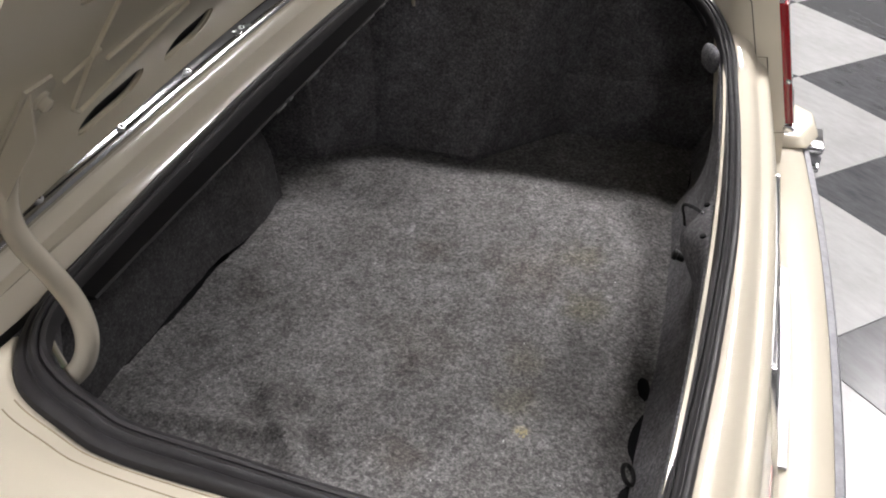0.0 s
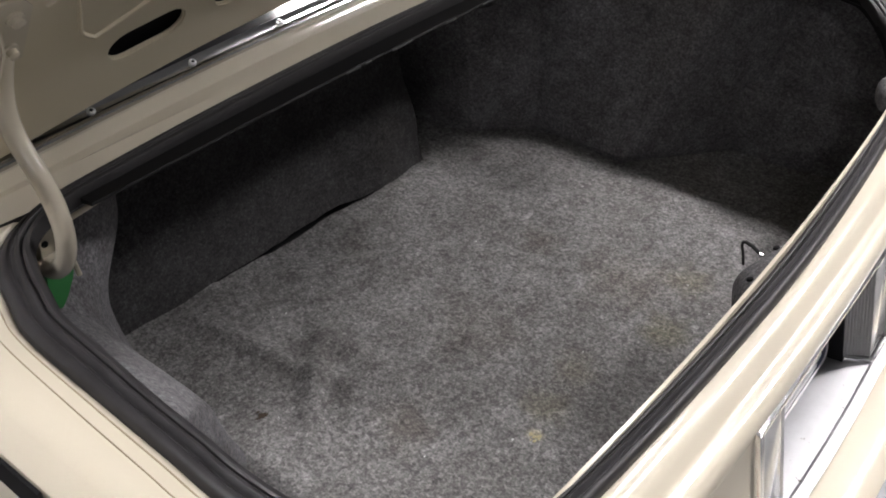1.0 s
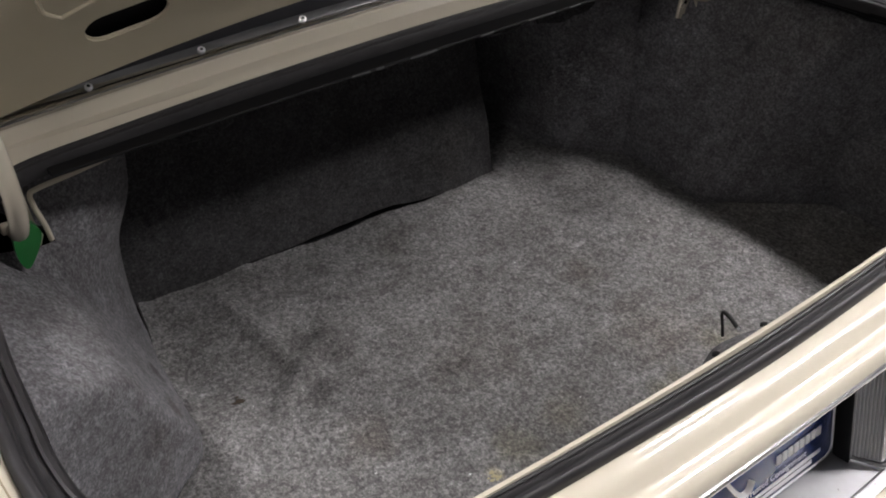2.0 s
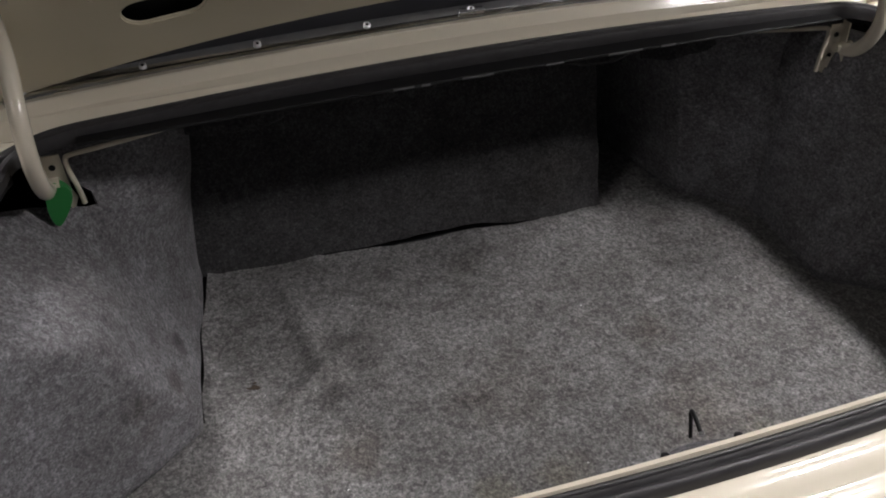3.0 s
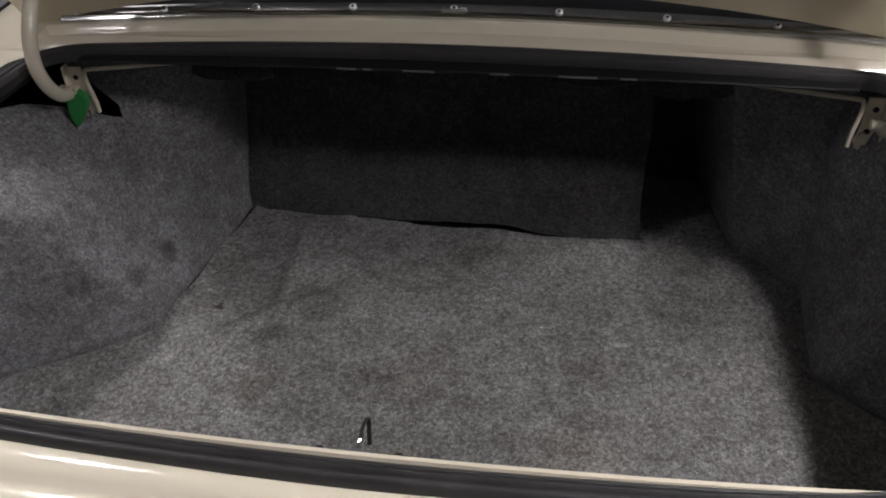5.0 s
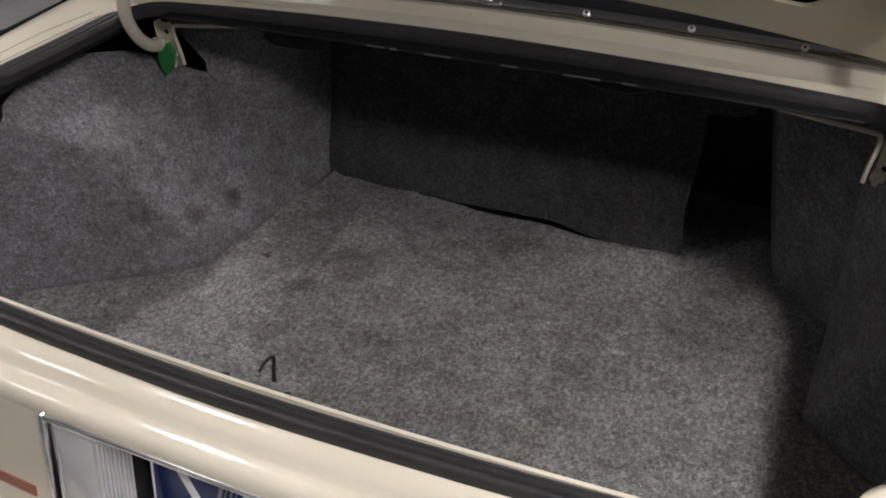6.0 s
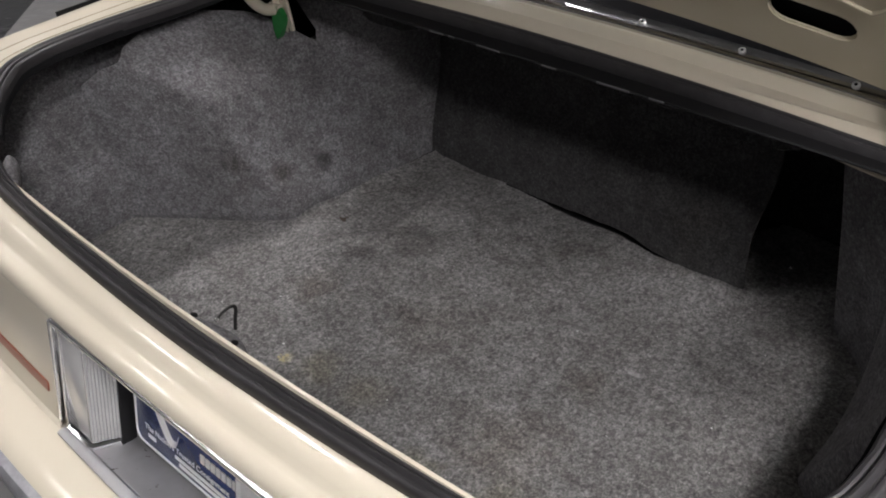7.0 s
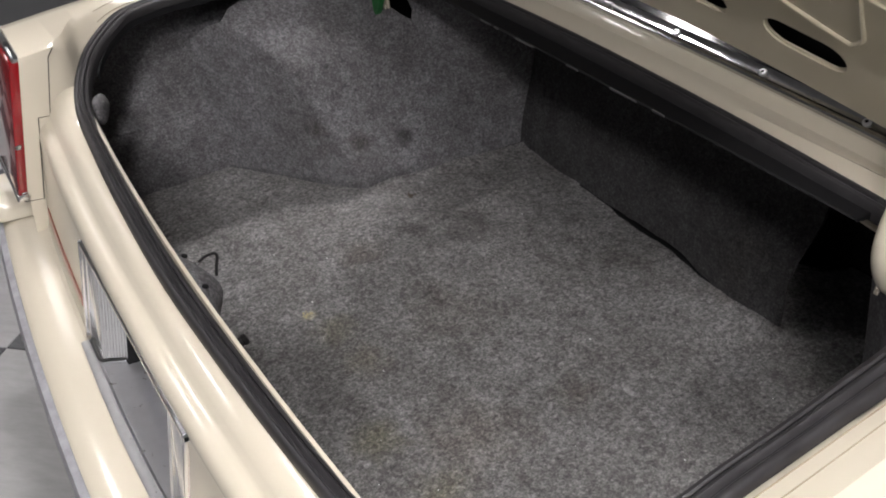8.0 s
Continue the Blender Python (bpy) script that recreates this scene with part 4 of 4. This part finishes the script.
# Rear felt: from the lip down to the floor, swollen over the lock.
def rear_felt(u, v):
    x = -0.90 + 1.80 * u
    out = [(-0.5330, 0.744), (-0.5330, 0.722), (-0.542, 0.65), (-0.543, 0.56), (-0.532, 0.48), (-0.508, 0.42), (-0.490, 0.390)]
    k = v * (len(out) - 1)
    i = min(int(k), len(out) - 2)
    y = out[i][0] + (out[i + 1][0] - out[i][0]) * (k - i)
    z = out[i][1] + (out[i + 1][1] - out[i][1]) * (k - i)
    lump = math.exp(-((x - 0.002) / 0.060) ** 2) * ease(0.60, 0.70, z)
    y += 0.036 * lump * ease(0.752, 0.690, z)
    y += 0.055 * x * x + -0.040 * ease(0.56, 0.74, abs(x)) * ease(0.74, 0.70, z) + wobble(x, z, 7.0, 0.008, 8.0) * ease(0.75, 0.68, z)
    y += wobble(x, 0.2 * z, 13.0, 0.016, 3.0) * ease(0.73, 0.66, z) * ease(0.40, 0.46, z) * (1 - lump)
    z += 0.06 * ease(0.62, 0.78, abs(x)) * (1 - v)
    return (x, y, z)


rear = tagged(part("rear_felt", thicken(grid(rear_felt, 120, 24), 0.005), FELT), "dark felt lining inside the tail panel, swollen over the lock", "boot lining")


# Lighter felt cap over the lock.
part("lock_cover", thicken(grid(lambda u, v: tuple(a + b for a, b in zip(rear_felt(0.445 + 0.112 * u, 0.02 + 0.30 * v), (0, -0.002 + 0.011 * math.sin(math.pi * v) ** 0.5 * math.sin(math.pi * u) ** 0.5, 0.004 * math.sin(math.pi * u)))), 24, 16), 0.005), FELT, rear, "lighter felt cap swollen over the lock")


# Pale tufts of felt that swell out past both ends of the lip.
for s in (-1, 1):
    bm = bmesh.new()
    bmesh.ops.create_icosphere(bm, subdivisions=3, radius=1.0, matrix=Matrix.Translation((s * 0.664, -0.486, 0.742)) @ Matrix.Rotation(s * radians(24), 4, "Z") @ Matrix.Diagonal((0.040, 0.013, 0.030, 1)))
    for v in bm.verts:
        v.co += v.normal * wobble(v.co.x * 3, v.co.z * 3, 14.0, 0.004, 2.0)
    part("felt_tuft", bm, FELT, rear, "paler felt swelling past the lip")


# Floor carpet, cut to the arches, its left front edge free.


def floor_carpet(u, v):
    y = -0.490 + 1.15 * v
    # the front edge stops short of the seat-back felt over the middle stretch
    xf = -0.498 + 1.04 * u
    short = ease(-0.36, -0.26, xf) * ease(0.345, 0.335, xf)
    end = 0.66 + (pick(SEAT_FOOT, xf) - 0.008 + wobble(xf * 30, 0.0, 1.0, 0.004, 7.0) + 0.006 * ease(0.10, 0.22, xf) - 0.66) * short
    if y > 0.36:
        y = 0.36 + (y - 0.36) * (end - 0.36) / 0.30
    a, b = pick(LEFT_EDGE, y), pick(RIGHT_EDGE, y)
    x = a + (b - a) * u
    edge_lift = 0.008 * ease(0.03, 0.0, u) * ease(0.02, 0.10, y)
    z = carpet_height(x, y) + edge_lift - 0.012 * ease(-0.40, -0.48, y)
    z -= 0.005 * ease(0.020, 0.002, x - left_arch(y, 0.415)) * ease(0.05, 0.02, y) + 0.005 * ease(0.020, 0.002, right_arch(y, 0.415) - x)
    return (x + wobble(y, 0, 11, 0.006, 0.7) * ease(0.02, 0.0, u), y + wobble(x, 0, 9, 0.005, 0.3) * ease(0.97, 1.0, v), z)


carpet = tagged(part("floor_carpet", thicken(grid(floor_carpet, 140, 100), 0.008), CARPET), "grey heathered felt carpet on the boot floor, slightly stained", "carpet")

# A few white specks of lint caught in the pile.
bm = bmesh.new()
lint = random.Random(5)
for k in range(26):
    cx, cy, q = lint.uniform(-0.45, 0.55), lint.uniform(-0.42, 0.30), lint.uniform(0.0006, 0.0014)
    cz = carpet_height(cx, cy)
    bmesh.ops.create_icosphere(bm, subdivisions=1, radius=q, matrix=Matrix.Translation((cx, cy, cz + 0.0012)) @ Matrix.Diagonal((lint.uniform(0.8, 2.2), 1.0, 0.6, 1)))
tagged(part("lint", bm, WHITE, carpet), "scattered white lint specks", kind="stuff")

# Striker loop and small fixings at the lock.
striker = thing("striker", "black bent-wire lock striker on the boot sill", "lock striker", (0.0, -0.49, 0.735))
loop = smooth_path([(0.003, -0.020, 0.022), (0.004, -0.008, 0.028), (0.006, 0.005, 0.029), (0.007, 0.008, 0.022), (0.007, 0.004, 0.008), (0.007, 0.000, -0.010)], 5)
part("loop", tube(loop, 0.0029, 8, None, 0.8), BLACK_PLASTIC, striker)
part("bright_tip", disc_stack([(0, 0.0036), (0.004, 0.0036), (0.005, 0.002)], (0.003, -0.021, 0.021), (0.0, -0.8, -0.3), 10), CHROME, striker)
for x in (-0.046, 0.050):
    tagged(part("felt_hole", disc_stack([(0, 0.0055), (0.003, 0.0050), (0.0035, 0.0025)], (x, -0.520, 0.7425), (0, 0.35, 0.9), 10), BLACK), "small black hole in the felt over the lock", "hole", "felt holes")
tagged(part("lock_knob", disc_stack([(0, 0.008), (0.012, 0.008), (0.014, 0.010), (0.020, 0.009), (0.022, 0.004)], (0.060, -0.500, 0.625), (0, 0.9, 0.25), 14), BLACK_PLASTIC), "small black plastic fixing below the lock", "fixing")
ring_pts = [(-0.262 + 0.017 * math.cos(a), -0.474 + 0.010 * math.sin(a), 0.415 + 0.012 * math.sin(a)) for a in (2 * math.pi * k / 18 for k in range(19))]
tagged(part("tie_ring", tube(ring_pts, 0.004, 8), BLACK_PLASTIC), "black plastic tie-down ring at the carpet's rear edge", "ring")

# A pale stain and a brown one pressed into the pile.
for name, x, y, r, mat, label in (("carpet_stain", -0.210, -0.289, 0.013, STAIN, "small pale yellow stain on the carpet"), ("carpet_stain", -0.460, 0.095, 0.014, plain_material("brown stain", (0.055, 0.040, 0.028), 0.95), "small brown stain on the carpet")):
    bm = bmesh.new()
    for k in range(12):
        a, d = random.uniform(0, 6.28), r * random.random() ** 0.7
        q = random.uniform(0.0016, 0.0038) * (1.3 - d / r * 0.6)
        cx, cy = x + d * math.cos(a), y + d * math.sin(a) * 0.7
        cz = carpet_height(cx, cy)
        bmesh.ops.create_icosphere(bm, subdivisions=1, radius=q, matrix=Matrix.Translation((cx, cy, cz + 0.0006)) @ Matrix.Diagonal((1.6, 1.0, 0.35, 1)))
    tagged(part(name, bm, mat), label, "stain")

# ---- floor tiles, laid on the diagonal ----
TILE = 0.61
bm = bmesh.new()
bmesh.ops.create_cube(bm, size=1, matrix=Matrix.Diagonal((TILE - 0.002, TILE - 0.002, 0.006, 1)))
bmesh.ops.bevel(bm, geom=[e for e in bm.edges if all(v.co.z > 0 for v in e.verts)], offset=0.0012, segments=1, affect="EDGES", profile=0.5)
meshes = []
for m in (TILE_LIGHT, TILE_DARK):
    me = bpy.data.meshes.new("tile")
    bm.to_mesh(me)
    me.materials.append(m)
    meshes.append(me)
bm.free()
turn = Matrix.Rotation(radians(45), 4, "Z")
for i in range(-14, 15):
    for j in range(-14, 15):
        p = turn @ Vector(((i + TILE_SHIFT[0]) * TILE, (j + TILE_SHIFT[1]) * TILE, 0))
        if math.hypot(p.x - 0.3, p.y) < 5.6:
            t = new("tile", meshes[(i + j) % 2])
            t.matrix_basis = Matrix.Translation((p.x, p.y, -0.003)) @ turn
            t.parent = floor_bed
